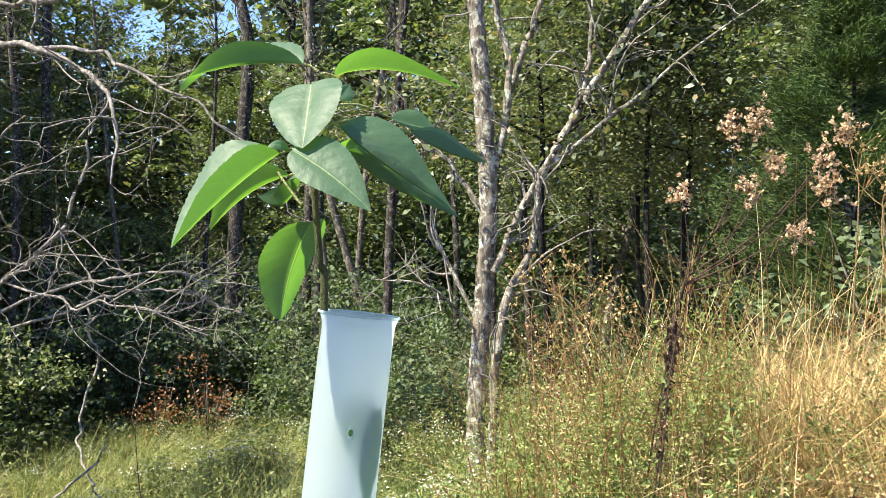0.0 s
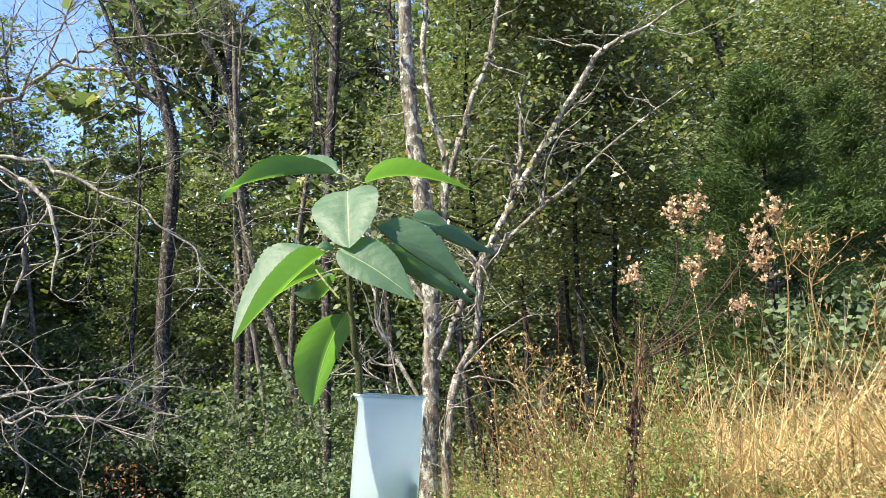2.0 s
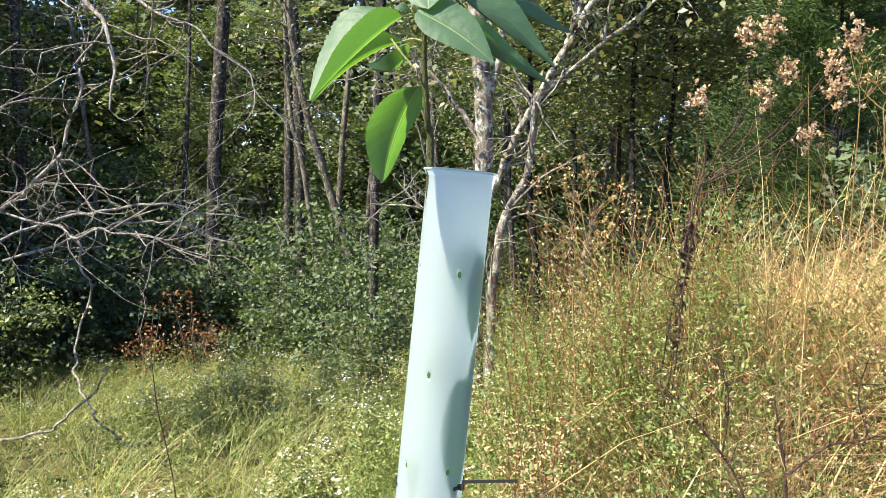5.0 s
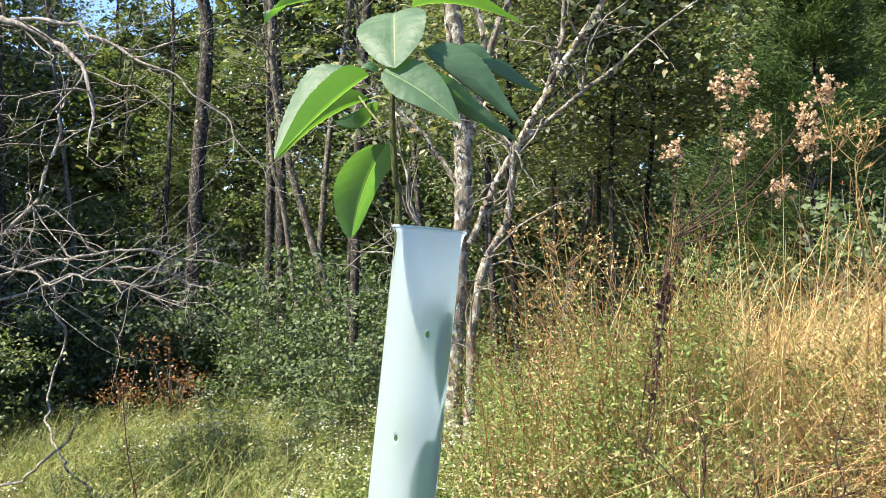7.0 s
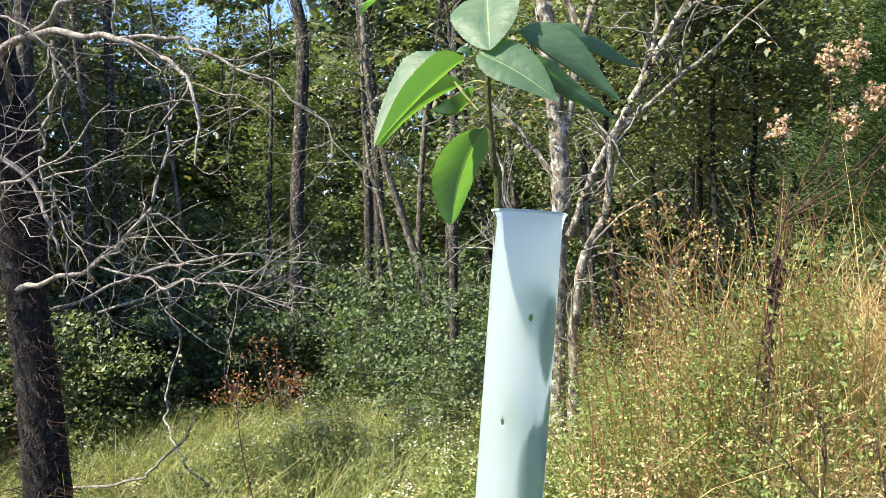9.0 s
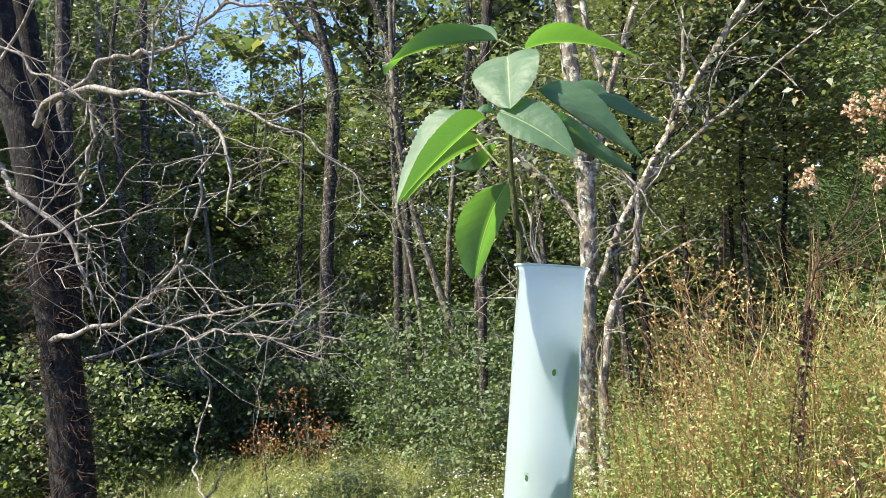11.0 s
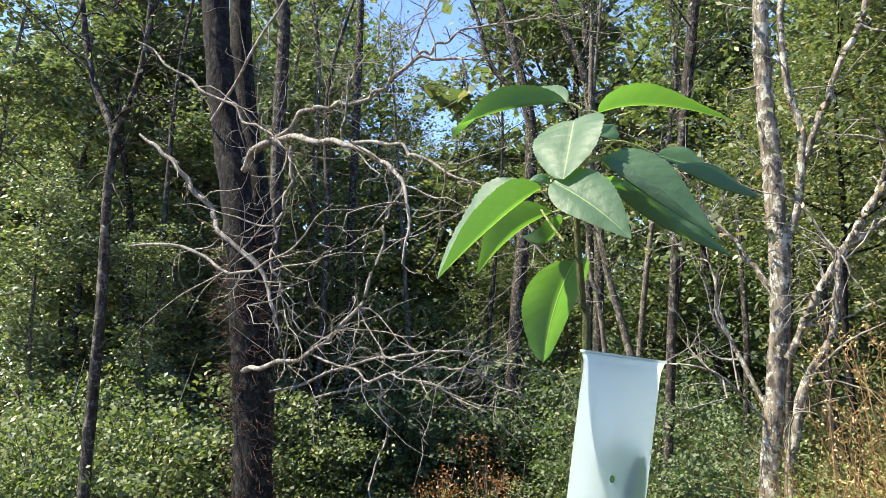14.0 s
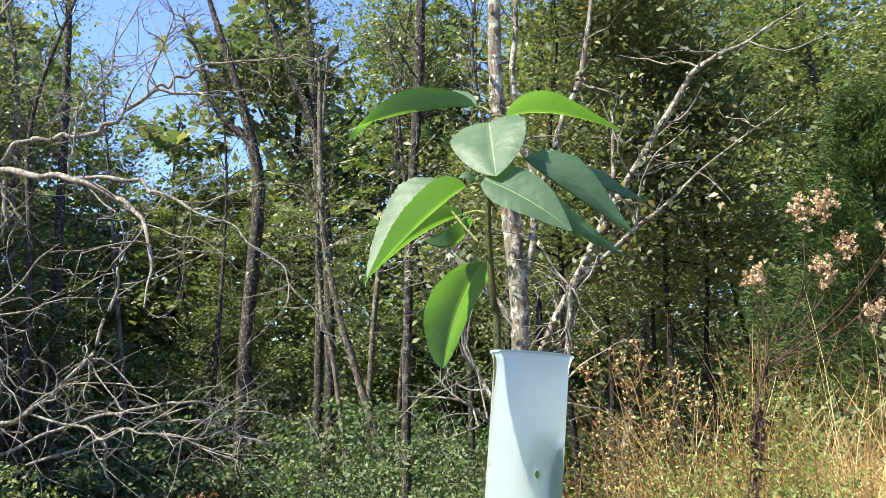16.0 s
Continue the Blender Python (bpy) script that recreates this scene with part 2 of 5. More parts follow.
def tube(pts, sides=7, n=None, rough=0.0, rng=None):
    """Vertices and quads of a tapered limb along rows of x, y, z, radius."""
    q = spline(pts, n or max(4, 4 * len(pts)))
    c, r = q[:, :3], np.maximum(q[:, 3], 0.0006)
    t = np.gradient(c, axis=0)
    t /= np.linalg.norm(t, axis=1, keepdims=True) + 1e-9
    ref = np.where(np.abs(t[:, 2:3]) > 0.9, [[1.0, 0, 0]], [[0, 0, 1.0]])
    u = np.cross(t, ref); u /= np.linalg.norm(u, axis=1, keepdims=True) + 1e-9
    v = np.cross(t, u)
    a = np.linspace(0, 2 * np.pi, sides, endpoint=False)
    ring = np.cos(a)[None, :, None] * u[:, None] + np.sin(a)[None, :, None] * v[:, None]
    rr = r[:, None] * np.ones(sides)
    if rough and rng is not None:
        rr = rr * (1 + rough * rng.standard_normal(rr.shape))
    verts = (c[:, None] + ring * rr[..., None]).reshape(-1, 3)
    i = np.arange(len(c) - 1)[:, None] * sides + np.arange(sides)[None]
    j = np.arange(len(c) - 1)[:, None] * sides + (np.arange(sides)[None] + 1) % sides
    return verts, np.stack([i, j, j + sides, i + sides], -1).reshape(-1, 4)


def joined(parts):
    verts, faces, k = [], [], 0
    for v, f in parts:
        verts.append(v); faces.append(np.asarray(f) + k); k += len(v)
    return np.concatenate(verts), np.concatenate(faces)


def leaf_cloud(centres, size, rng, up=0.6, slim=0.55, droop=0.0, small=False):
    """A folded blade for each place: base, side, tip, side; small leaves are half as many, flatter and rounder."""
    if small:
        centres, size, slim = centres[::2], size * 1.12, slim * 1.15
    m = len(centres)
    nrm = rng.standard_normal((m, 3)); nrm /= np.linalg.norm(nrm, axis=1, keepdims=True)
    nrm = nrm + np.array([0, 0, up * 2]); nrm /= np.linalg.norm(nrm, axis=1, keepdims=True)
    d = rng.standard_normal((m, 3)); d[:, 2] -= droop
    d -= (d * nrm).sum(1, keepdims=True) * nrm
    d /= np.linalg.norm(d, axis=1, keepdims=True) + 1e-9
    s = np.cross(nrm, d)
    L = (size * rng.uniform(0.6, 1.3, m))[:, None]
    w = L * slim * 0.5
    base, tip = centres - d * L * 0.5, centres + d * L * 0.5
    side = centres - d * L * 0.08 + nrm * w * (0.25 if small else 0.45)
    verts = np.stack([base, side + s * w, tip, side - s * w], 1).reshape(-1, 3)
    return verts, np.arange(4 * m).reshape(-1, 4)


def h(x, y):
    """The ground: a bank at the near right, falling to the wood's foot and rising again behind."""
    x, y = np.asarray(x, float), np.asarray(y, float)
    def step(q):
        q = np.clip(q, 0, 1)
        return q * q * (3 - 2 * q)
    z = 0.12 + 0.10 * np.clip(x, -9, 9) - 0.10 * (np.clip(y, -3, 19) - 1.1)
    z = z + 8.0 * step((y - 36) / 34)
    z = z + 0.76 * step((x + 0.25) / 1.3) * step((y - 1.2) / 1.5) * (1 - 0.75 * step((y - 3.6) / 2.5))
    return z + 0.05 * np.sin(1.3 * x + 0.4) * np.sin(0.9 * y)

# ---- ground ----
def ground():
    ax = np.concatenate([np.linspace(-900, -30, 14), np.linspace(-26, 26, 105), np.linspace(30, 900, 14)])
    ay = np.concatenate([np.linspace(-900, -14, 12), np.linspace(-12, 40, 105), np.linspace(46, 900, 14)])
    X, Y = np.meshgrid(ax, ay)
    rng = np.random.default_rng(3)
    Z = h(X, Y) + 0.03 * rng.standard_normal(X.shape) * (np.abs(X) < 25)
    nx = len(ax)
    i = (np.arange(len(ay) - 1)[:, None] * nx + np.arange(nx - 1)[None]).ravel()
    me = mesh_of("ground", np.stack([X, Y, Z], -1), np.stack([i, i + 1, i + nx + 1, i + nx], -1), EARTH, True)
    tagged(new("ground", me), "sloping earthen field ground under weeds and grass", "ground", kind="structure")


ground()


# ---- tree shelter tube ----
TOP = np.array([0.1125, 1.107, 1.652])
AXIS = np.array([0.092, 0.045, 1.0])
AXIS /= np.linalg.norm(AXIS)
TUBE_LEN, TUBE_R = 1.53, 0.0465


def shelter():
    side = np.cross((0, 1, 0), AXIS); side /= np.linalg.norm(side)      # to the right, seen from the camera
    front = -np.cross(side, AXIS) if np.cross(side, AXIS)[1] > 0 else np.cross(side, AXIS)
    foot = TOP - AXIS * TUBE_LEN
    root = thing("tree_shelter_tube", foot, "pale bluish white translucent plastic tree shelter tube", "plant protector")
    # place along the axis (from the top, down) and angle (0 to the camera, positive to the right) of the vent holes
    holes = [(0.137, 0.26), (0.137, -1.22), (0.275, -0.33), (0.275, 1.25), (0.412, 0.55), (0.412, -0.9), (0.55, -0.1), (0.69, 0.4)]
    cols, rows = 72, 153
    da, dz = 2 * math.pi / cols, TUBE_LEN / rows
    bm = bmesh.new()

    def spot(a, d):
        r = TUBE_R * (1 + 0.012 * math.sin(2 * a + 0.6) + 0.008 * math.sin(3 * a + d * 4))
        if d < 0.016:
            r += 0.0045 * (1 - d / 0.016) ** 1.5
        return foot + AXIS * (TUBE_LEN - d) + (front * math.cos(a) + side * math.sin(a)) * r - foot

    grid = [[bm.verts.new(spot(c * da, r * dz)) for c in range(cols)] for r in range(rows + 1)]
    cut = {}
    for d, a in holes:
        cut[(round(d / dz), round(a / da) % cols)] = True
    gone = {(r + i, (c + j) % cols) for r, c in cut for i in (-1, 0) for j in (-1, 0)}
    for r in range(rows):
        for c in range(cols):
            if (r, c) not in gone:
                bm.faces.new((grid[r][c], grid[r + 1][c], grid[r + 1][(c + 1) % cols], grid[r][(c + 1) % cols]))
    for r, c in cut:
        ring = [(-1, -1), (0, -1), (1, -1), (1, 0), (1, 1), (0, 1), (-1, 1), (-1, 0)]
        outer = [grid[r + i][(c + j) % cols] for i, j in ring]
        inner = []
        for i, j in ring:
            k = 0.62 / math.hypot(i, j)
            inner.append(bm.verts.new(spot((c + j * k * 1.25) * da, (r + i * k * 0.78) * dz)))
        for q in range(8):
            bm.faces.new((outer[q], outer[(q + 1) % 8], inner[(q + 1) % 8], inner[q]))
    me = bpy.data.meshes.new("tube_wall")
    bm.normal_update()
    bm.to_mesh(me); bm.free()
    me.materials.append(PLASTIC)
    me.materials.append(INNER_PLASTIC)
    me.polygons.foreach_set("use_smooth", np.ones(len(me.polygons), bool))
    wall = piece("tube_wall", me, root)
    mod = wall.modifiers.new("thickness", "SOLIDIFY")
    mod.thickness, mod.offset, mod.material_offset = 0.0016, -1, 1
    # rolled lip round the mouth
    a = np.linspace(0, 2 * np.pi, 49)
    pts = np.array([[*spot(t, 0.0), 0.0017] for t in a])
    v, f = tube(pts, 6, 97)
    piece("rim", mesh_of("rim", v, f, PLASTIC, True), root)


shelter()


def cable_tie():
    """The black tie round the tube, its tail standing off."""
    mid = TOP - AXIS * 0.436
    root = thing("cable_tie", mid, "black nylon cable tie round the shelter tube", "cable tie")
    a = np.linspace(-0.80, 3.5, 61)
    v = np.array([[math.cos(t) * r, math.sin(t) * r, z] for t in a for r, z in ((0.0478, -0.0024), (0.0490, -0.0024), (0.0490, 0.0024), (0.0478, 0.0024))])
    i = np.arange(60)[:, None] * 4
    f = np.concatenate([np.stack([i[:, 0] + q, i[:, 0] + (q + 1) % 4, i[:, 0] + 4 + (q + 1) % 4, i[:, 0] + 4 + q], -1) for q in range(4)])
    piece("band", mesh_of("band", v, f, BLACK_NYLON), root)
    for name, size, at, turn in (("buckle", (0.008, 0.006, 0.007), (0.044, -0.026, 0), -0.55), ("tail", (0.076, 0.0013, 0.0045), (0.083, -0.034, 0.012), -0.08)):
        bm = bmesh.new()
        bmesh.ops.create_cube(bm, size=1.0)
        bmesh.ops.scale(bm, vec=size, verts=bm.verts)
        bmesh.ops.bevel(bm, geom=bm.edges[:], offset=0.0005, segments=1)
        bmesh.ops.rotate(bm, matrix=Matrix.Rotation(turn, 3, "Z") @ Matrix.Rotation(-0.06, 3, "Y"), verts=bm.verts)
        bmesh.ops.translate(bm, vec=at, verts=bm.verts)
        me = bpy.data.meshes.new(name)
        bm.to_mesh(me); bm.free()
        me.materials.append(BLACK_NYLON)
        piece(name, me, root)


cable_tie()


# ---- sapling ----
def blade(base, mid, tip, a, b, seed, parent, wave=0.06, blunt=False, curl=0.0):
    """One leaf along base, mid and tip; a and b lead from its middle to the two margins. Arched halves, wavy and finely toothed edge."""
    rng = np.random.default_rng(seed)
    rows, cols = 44, 14
    p0, m, p2 = (np.array(p, float) for p in (base, mid, tip))
    c = 2 * m - 0.5 * (p0 + p2)
    q = np.linspace(0, 1, rows + 1)
    s = q[:, None]
    line = (1 - s) ** 2 * p0 + 2 * s * (1 - s) * c + s**2 * p2
    if blunt:
        width = np.sin(np.pi * q ** 0.78) ** 0.5 * (1 - 0.25 * q ** 2)
    else:
        width = np.sin(np.pi * q ** 0.80) ** 0.72 * (1 - 0.40 * q ** 2.4)
    width[0], width[-1] = 0.02, 0.006
    width /= width.max()
    u = np.linspace(-1, 1, cols + 1)
    vec = np.where(u[:, None] < 0, np.array(a, float), np.array(b, float))
    size = np.linalg.norm(vec, axis=1)
    tooth = 1 + 0.018 * np.where(np.arange(rows + 1) % 2, 1, -1)[:, None] * (np.abs(u) > 0.97)[None]
    off = np.abs(u)[None] * width[:, None] * tooth
    way = (p2 - p0) / np.linalg.norm(p2 - p0)
    face = np.cross(way, np.array(b, float) - np.array(a, float))
    face /= np.linalg.norm(face)
    face = face if face[2] > 0 else -face
    ph = rng.uniform(0, 6.28, 4)
    v = line[:, None] + off[..., None] * vec[None]
    lift = 0.06 * np.sin(np.pi * np.abs(u))[None] * width[:, None]
    lift = lift + wave * np.abs(u)[None] ** 1.5 * (np.sin(q * 9 + ph[0])[:, None] * (u[None] > 0) + np.sin(q * 8 + ph[1])[:, None] * (u[None] <= 0)) * width[:, None]
    lift = lift + 0.009 * np.sin(q[:, None] * 50 - np.abs(u)[None] * 10 + ph[2]) * np.abs(u)[None] * width[:, None]
    lift = lift + curl * s**4 * np.abs(u)[None]
    v = v + face * (lift * size[None])[..., None]
    uv = np.stack(np.broadcast_arrays(u[None], s), -1).reshape(-1, 2)
    k = cols + 1
    i = (np.arange(rows)[:, None] * k + np.arange(cols)[None]).ravel()
    ob = piece("leaf", mesh_of("leaf", v, np.stack([i, i + 1, i + k + 1, i + k], -1), LEAF, True, uv), parent)
    # its stalk, from the nearest place on the stem
    near = STEM_LINE[np.argmin(np.linalg.norm(STEM_LINE - p0, axis=1) + 0.3 * np.maximum(0, STEM_LINE[:, 2] - p0[2]))]
    half = 0.5 * (near + p0) + np.array([0, 0, 0.12 * np.linalg.norm(p0 - near)])
    v, f = tube([(*near, 0.0022), (*half, 0.0016), (*p0, 0.0013)], 7, 10)
    piece("petiole", mesh_of("petiole", v, f, PETIOLE, True), ob)
    return ob


STEM_ROWS = [(0.005, 1.06, 0.12, 0.008), (0.045, 1.085, 0.9, 0.007), (0.069, 1.094, 1.62, 0.0052), (0.066, 1.082, 1.72, 0.0046), (0.062, 1.066, 1.80, 0.0040), (0.064, 1.052, 1.87, 0.0032), (0.068, 1.046, 1.945, 0.0016)]
STEM_LINE = spline(STEM_ROWS, 240)[:, :3]


def crown_of_leaves(root):
    """Base, middle, tip and the ways to both margins, leaf by leaf, from the top down."""
    blade((0.051, 1.042, 1.953), (-0.034, 1.072, 1.957), (-0.113, 1.080, 1.940), (-0.007, -0.014, 0.026), (0.015, 0.030, 0.037), 20, root, curl=-0.3)
    blade((0.087, 1.052, 1.941), (0.152, 1.092, 1.956), (0.239, 1.114, 1.936), (-0.004, -0.025, 0.020), (0.009, 0.030, 0.012), 21, root)
    blade((0.066, 1.020, 1.926), (0.069, 0.985, 1.883), (0.072, 0.952, 1.844), (-0.048, 0.020, 0.006), (0.040, -0.004, 0.020), 23, root, blunt=True)
    blade((0.058, 0.962, 1.843), (0.106, 0.942, 1.814), (0.150, 0.930, 1.777), (0.016, 0.020, 0.031), (-0.019, -0.012, -0.014), 22, root)
    blade((0.055, 1.090, 1.768), (0.022, 1.125, 1.712), (-0.001, 1.160, 1.638), (-0.045, -0.005, 0.000), (0.025, 0.025, 0.014), 24, root, blunt=True)
    blade((0.038, 0.990, 1.842), (-0.011, 0.972, 1.799), (-0.071, 0.953, 1.734), (-0.047, 0.035, 0.034), (-0.012, -0.022, 0.023), 25, root)
    blade((0.032, 1.060, 1.823), (-0.042, 1.130, 1.800), (-0.112, 1.200, 1.755), (-0.031, 0.030, 0.028), (-0.022, -0.020, 0.030), 26, root)
    blade((0.043, 1.070, 1.816), (0.015, 1.085, 1.787), (-0.021, 1.110, 1.800), (-0.008, 0.020, 0.027), (0.001, -0.015, 0.022), 27, root)
    blade((0.175, 1.090, 1.880), (0.219, 1.110, 1.857), (0.268, 1.133, 1.847), (0.010, 0.028, 0.023), (0.008, 0.004, 0.016), 28, root)
    blade((0.149, 1.110, 1.900), (0.176, 1.130, 1.893), (0.203, 1.150, 1.892), (0.004, 0.020, 0.022), (0.003, -0.006, -0.006), 29, root)
    blade((0.104, 0.995, 1.874), (0.144, 0.990, 1.839), (0.231, 1.013, 1.783), (0.034, 0.024, 0.030), (0.016, 0.002, 0.008), 30, root)
    blade((0.101, 1.060, 1.854), (0.146, 1.098, 1.816), (0.236, 1.133, 1.776), (0.027, 0.020, 0.023), (0.018, 0.004, 0.012), 31, root)
    blade((0.090, 1.070, 1.860), (0.102, 1.110, 1.860), (0.117, 1.150, 1.858), (0.005, -0.020, 0.009), (-0.005, 0.020, -0.008), 32, root)
    blade((0.087, 1.065, 1.916), (0.089, 1.100, 1.929), (0.092, 1.130, 1.946), (-0.012, -0.015, 0.006), (0.012, 0.015, -0.003), 33, root)
    blade((0.050, 0.985, 1.846), (0.040, 0.970, 1.850), (0.030, 0.965, 1.846), (-0.001, 0.006, 0.006), (0.000, -0.006, -0.006), 34, root)


def pressed_leaf(d0, d1, a0, wide, parent, skew=0.0, r=0.0446):
    """A leaf inside the tube, lying against its wall from depth d0 to d1."""
    side = np.cross((0, 1, 0), AXIS); side /= np.linalg.norm(side)
    front = np.cross(AXIS, side)
    front = front if front[1] < 0 else -front
    rows, cols = 20, 8
    q, u = np.linspace(0, 1, rows + 1)[:, None], np.linspace(-1, 1, cols + 1)[None]
    a = a0 + skew * q + u * wide * np.sin(np.pi * np.clip(q, 0.02, 0.98) ** 0.85) ** 0.7 * (1 + 0.03 * np.sin(q * 60))
    d = d0 + (d1 - d0) * q - 0.008 * np.abs(u)
    v = TOP - AXIS * d[..., None] + (front * np.cos(a)[..., None] + side * np.sin(a)[..., None]) * (r * (1 + 0.012 * np.sin(2 * a + 0.6) + 0.008 * np.sin(3 * a + d * 4)))[..., None]
    uv = np.stack(np.broadcast_arrays(u, q), -1).reshape(-1, 2)
    k = cols + 1
    i = (np.arange(rows)[:, None] * k + np.arange(cols)[None]).ravel()
    piece("leaf", mesh_of("leaf", v, np.stack([i, i + 1, i + k + 1, i + k], -1), LEAF, True, uv), parent, "leaf pressed against the inside of the tube")


def sapling():
    root = thing("tree_sapling", (0, 0, 0), "young tree sapling with broad glossy green leaves in a tube", "sapling")
    v, f = tube(STEM_ROWS, 10, 60)
    piece("stem", mesh_of("stem", v, f, STEM, True), root, "thin brownish green stem")
    crown_of_leaves(root)
    for d0, d1, a0, wide, skew in ((0.115, 0.235, 0.98, 0.46, -0.05), (0.285, 0.46, 0.70, 0.62, 0.15), (0.24, 0.36, 1.3, 0.35, -0.1), (0.40, 0.45, -0.75, 0.3, 0.2)):
        pressed_leaf(d0, d1, a0, wide, root, skew)
    pressed_leaf(0.10, 0.19, 0.35, 0.5, root, 0.1, 0.036)
    pressed_leaf(0.24, 0.33, -0.4, 0.5, root, 0.1, 0.036)
    v, f = tube([(0.018, 1.060, 1.827, 0.0014), (0.032, 1.055, 1.808, 0.0015), (0.049, 1.052, 1.787, 0.0016)], 7, 10)
    piece("leaf_stub", mesh_of("leaf_stub", v, f, PETIOLE, True), root, "pale bare leaf stalk")


sapling()


# ---- trees ----
def twigs(limbs, rng, count, length, radius, spread=0.9, rise=0.1, steps=5):
    """Crooked twigs that leave the given limbs (rows of x, y, z, radius)."""
    out = []
    for _ in range(count):
        limb = np.asarray(limbs[rng.integers(len(limbs))], float)
        q = spline(limb, 24)
        k = rng.integers(5, 24)
        p = q[k, :3]
        way = q[k, :3] - q[k - 3, :3]
        way = way / (np.linalg.norm(way) + 1e-9) * 0.6 + rng.standard_normal(3) * spread
        way[2] += rise
        way /= np.linalg.norm(way)
        L = length * rng.uniform(0.35, 1.2)
        r0 = min(radius * rng.uniform(0.6, 1.3), q[k, 3] * 0.8)
        row = [(*p, r0)]
        for s in range(1, steps + 1):
            way = way + rng.standard_normal(3) * 0.32
            way /= np.linalg.norm(way)
            p = p + way * L / steps
            row.append((*p, r0 * (1 - 0.8 * s / steps)))
        out.append(row)
    return out


def limb_piece(name, rows, mat, parent, rng, sides=8, n=None, label="", rough=0.05):
    v, f = tube(rows, sides, n or 7 * len(rows), rough, rng)
    return piece(name, mesh_of(name, v, f, mat, True), parent, label)


def twig_piece(name, lot, mat, parent, sides=4, label="", n=9):
    v, f = joined([tube(r, sides, n) for r in lot])
    return piece(name, mesh_of(name, v, f, mat), parent, label, kind="stuff")


def pale_tree():
    rng = np.random.default_rng(11)
    root = thing("pale_barked_tree", (0.26, 5.5, float(h(0.26, 5.5))), "slender half-bare tree with pale flaking bark and forked stems", "tree")
    off = np.array([*root.location, 0])
    def rel(rows):
        return [tuple(np.array(r) - off) for r in rows]
    z0 = float(h(0.26, 5.5)) - 0.1
    trunk = [(0.22, 5.5, z0, 0.085), (0.20, 5.5, 0.6, 0.072), (0.23, 5.5, 1.3, 0.066), (0.26, 5.5, 1.9, 0.066), (0.22, 5.5, 2.6, 0.068), (0.16, 5.5, 3.2, 0.060), (0.14, 5.5, 3.9, 0.05), (0.18, 5.5, 5.2, 0.035), (0.1, 5.4, 6.6, 0.012)]
    limbs = [
        [(0.30, 5.44, z0, 0.06), (0.32, 5.42, 0.78, 0.050), (0.37, 5.4, 1.32, 0.045), (0.51, 5.4, 1.63, 0.038), (0.56, 5.4, 1.88, 0.038), (0.57, 5.4, 2.17, 0.042)],
        [(0.30, 5.42, 1.55, 0.035), (0.42, 5.4, 1.85, 0.036), (0.57, 5.4, 2.13, 0.036)],
        [(0.57, 5.4, 2.15, 0.036), (0.70, 5.4, 2.36, 0.034), (0.84, 5.4, 2.72, 0.028), (0.89, 5.4, 3.0, 0.02), (0.88, 5.4, 3.3, 0.010)],
        [(0.58, 5.4, 2.15, 0.040), (0.82, 5.38, 2.59, 0.036), (1.14, 5.35, 3.12, 0.032), (1.43, 5.3, 3.53, 0.027), (1.71, 5.3, 3.68, 0.02), (2.15, 5.3, 3.95, 0.008)],
        [(0.62, 5.4, 2.20, 0.026), (1.12, 5.4, 2.62, 0.020), (1.55, 5.4, 2.99, 0.014), (2.0, 5.4, 3.3, 0.005)],
        [(0.22, 5.5, 1.93, 0.030), (0.03, 5.55, 2.21, 0.026), (-0.14, 5.6, 2.39, 0.02), (-0.33, 5.6, 2.56, 0.012), (-0.5, 5.6, 2.62, 0.005)],
        [(0.21, 5.55, 1.2, 0.022), (-0.03, 5.6, 1.69, 0.02), (-0.16, 5.6, 2.14, 0.012), (-0.2, 5.6, 2.5, 0.005)],
        [(0.27, 5.5, 2.1, 0.045), (0.38, 5.5, 2.71, 0.04), (0.31, 5.5, 3.17, 0.036), (0.26, 5.5, 3.55, 0.032), (0.3, 5.5, 4.2, 0.025), (0.35, 5.4, 5.2, 0.01)],
        [(0.36, 5.5, 2.6, 0.034), (0.47, 5.5, 2.98, 0.034), (0.55, 5.5, 3.2, 0.032), (0.66, 5.5, 3.48, 0.03), (0.74, 5.5, 3.75, 0.026), (0.85, 5.5, 4.6, 0.012)],
        [(0.28, 5.5, 1.1, 0.016), (-0.1, 5.3, 1.45, 0.012), (-0.45, 5.2, 1.5, 0.006)],
    ]
    limbs = [[(x, y, z, r * 0.64) for x, y, z, r in row] for row in limbs]
    trunk = [(x, y, z, r * 0.88) for x, y, z, r in trunk]
    for k, r in enumerate(limbs):
        q = spline(r, 3 * len(r))
        q[1:-1, :3] += rng.standard_normal((len(q) - 2, 3)) * 0.006
        q[1:-1, 3] *= rng.uniform(0.9, 1.1, len(q) - 2)
        limbs[k] = r = [tuple(p) for p in q]
        limb_piece("limb", rel(r), PALE_BARK, root, rng, 9, 3 * len(r))
    limb_piece("trunk", rel(trunk), PALE_BARK, root, rng, 14, 160, "pale grey brown bark in flaking strips", 0.06)
    lot = twigs(limbs + [trunk[2:8]], rng, 120, 0.7, 0.008, 0.9, 0.15)
    lot += twigs(lot, rng, 160, 0.35, 0.004, 1.0, 0.1)
    twig_piece("twig_tangle", [rel(r) for r in lot], BARE_WOOD, root)
    ends = np.array([r[-1][:3] for r in lot if r[-1][2] > 2.2])
    c = np.repeat(ends, 5, 0) + rng.standard_normal((len(ends) * 5, 3)) * 0.09 - off[:3]
    v, f = leaf_cloud(c, 0.06, rng, 0.3, 0.5, 0.6)
    piece("crown", mesh_of("crown", v, f, VINE), root, "sparse olive leaves", kind="stuff")


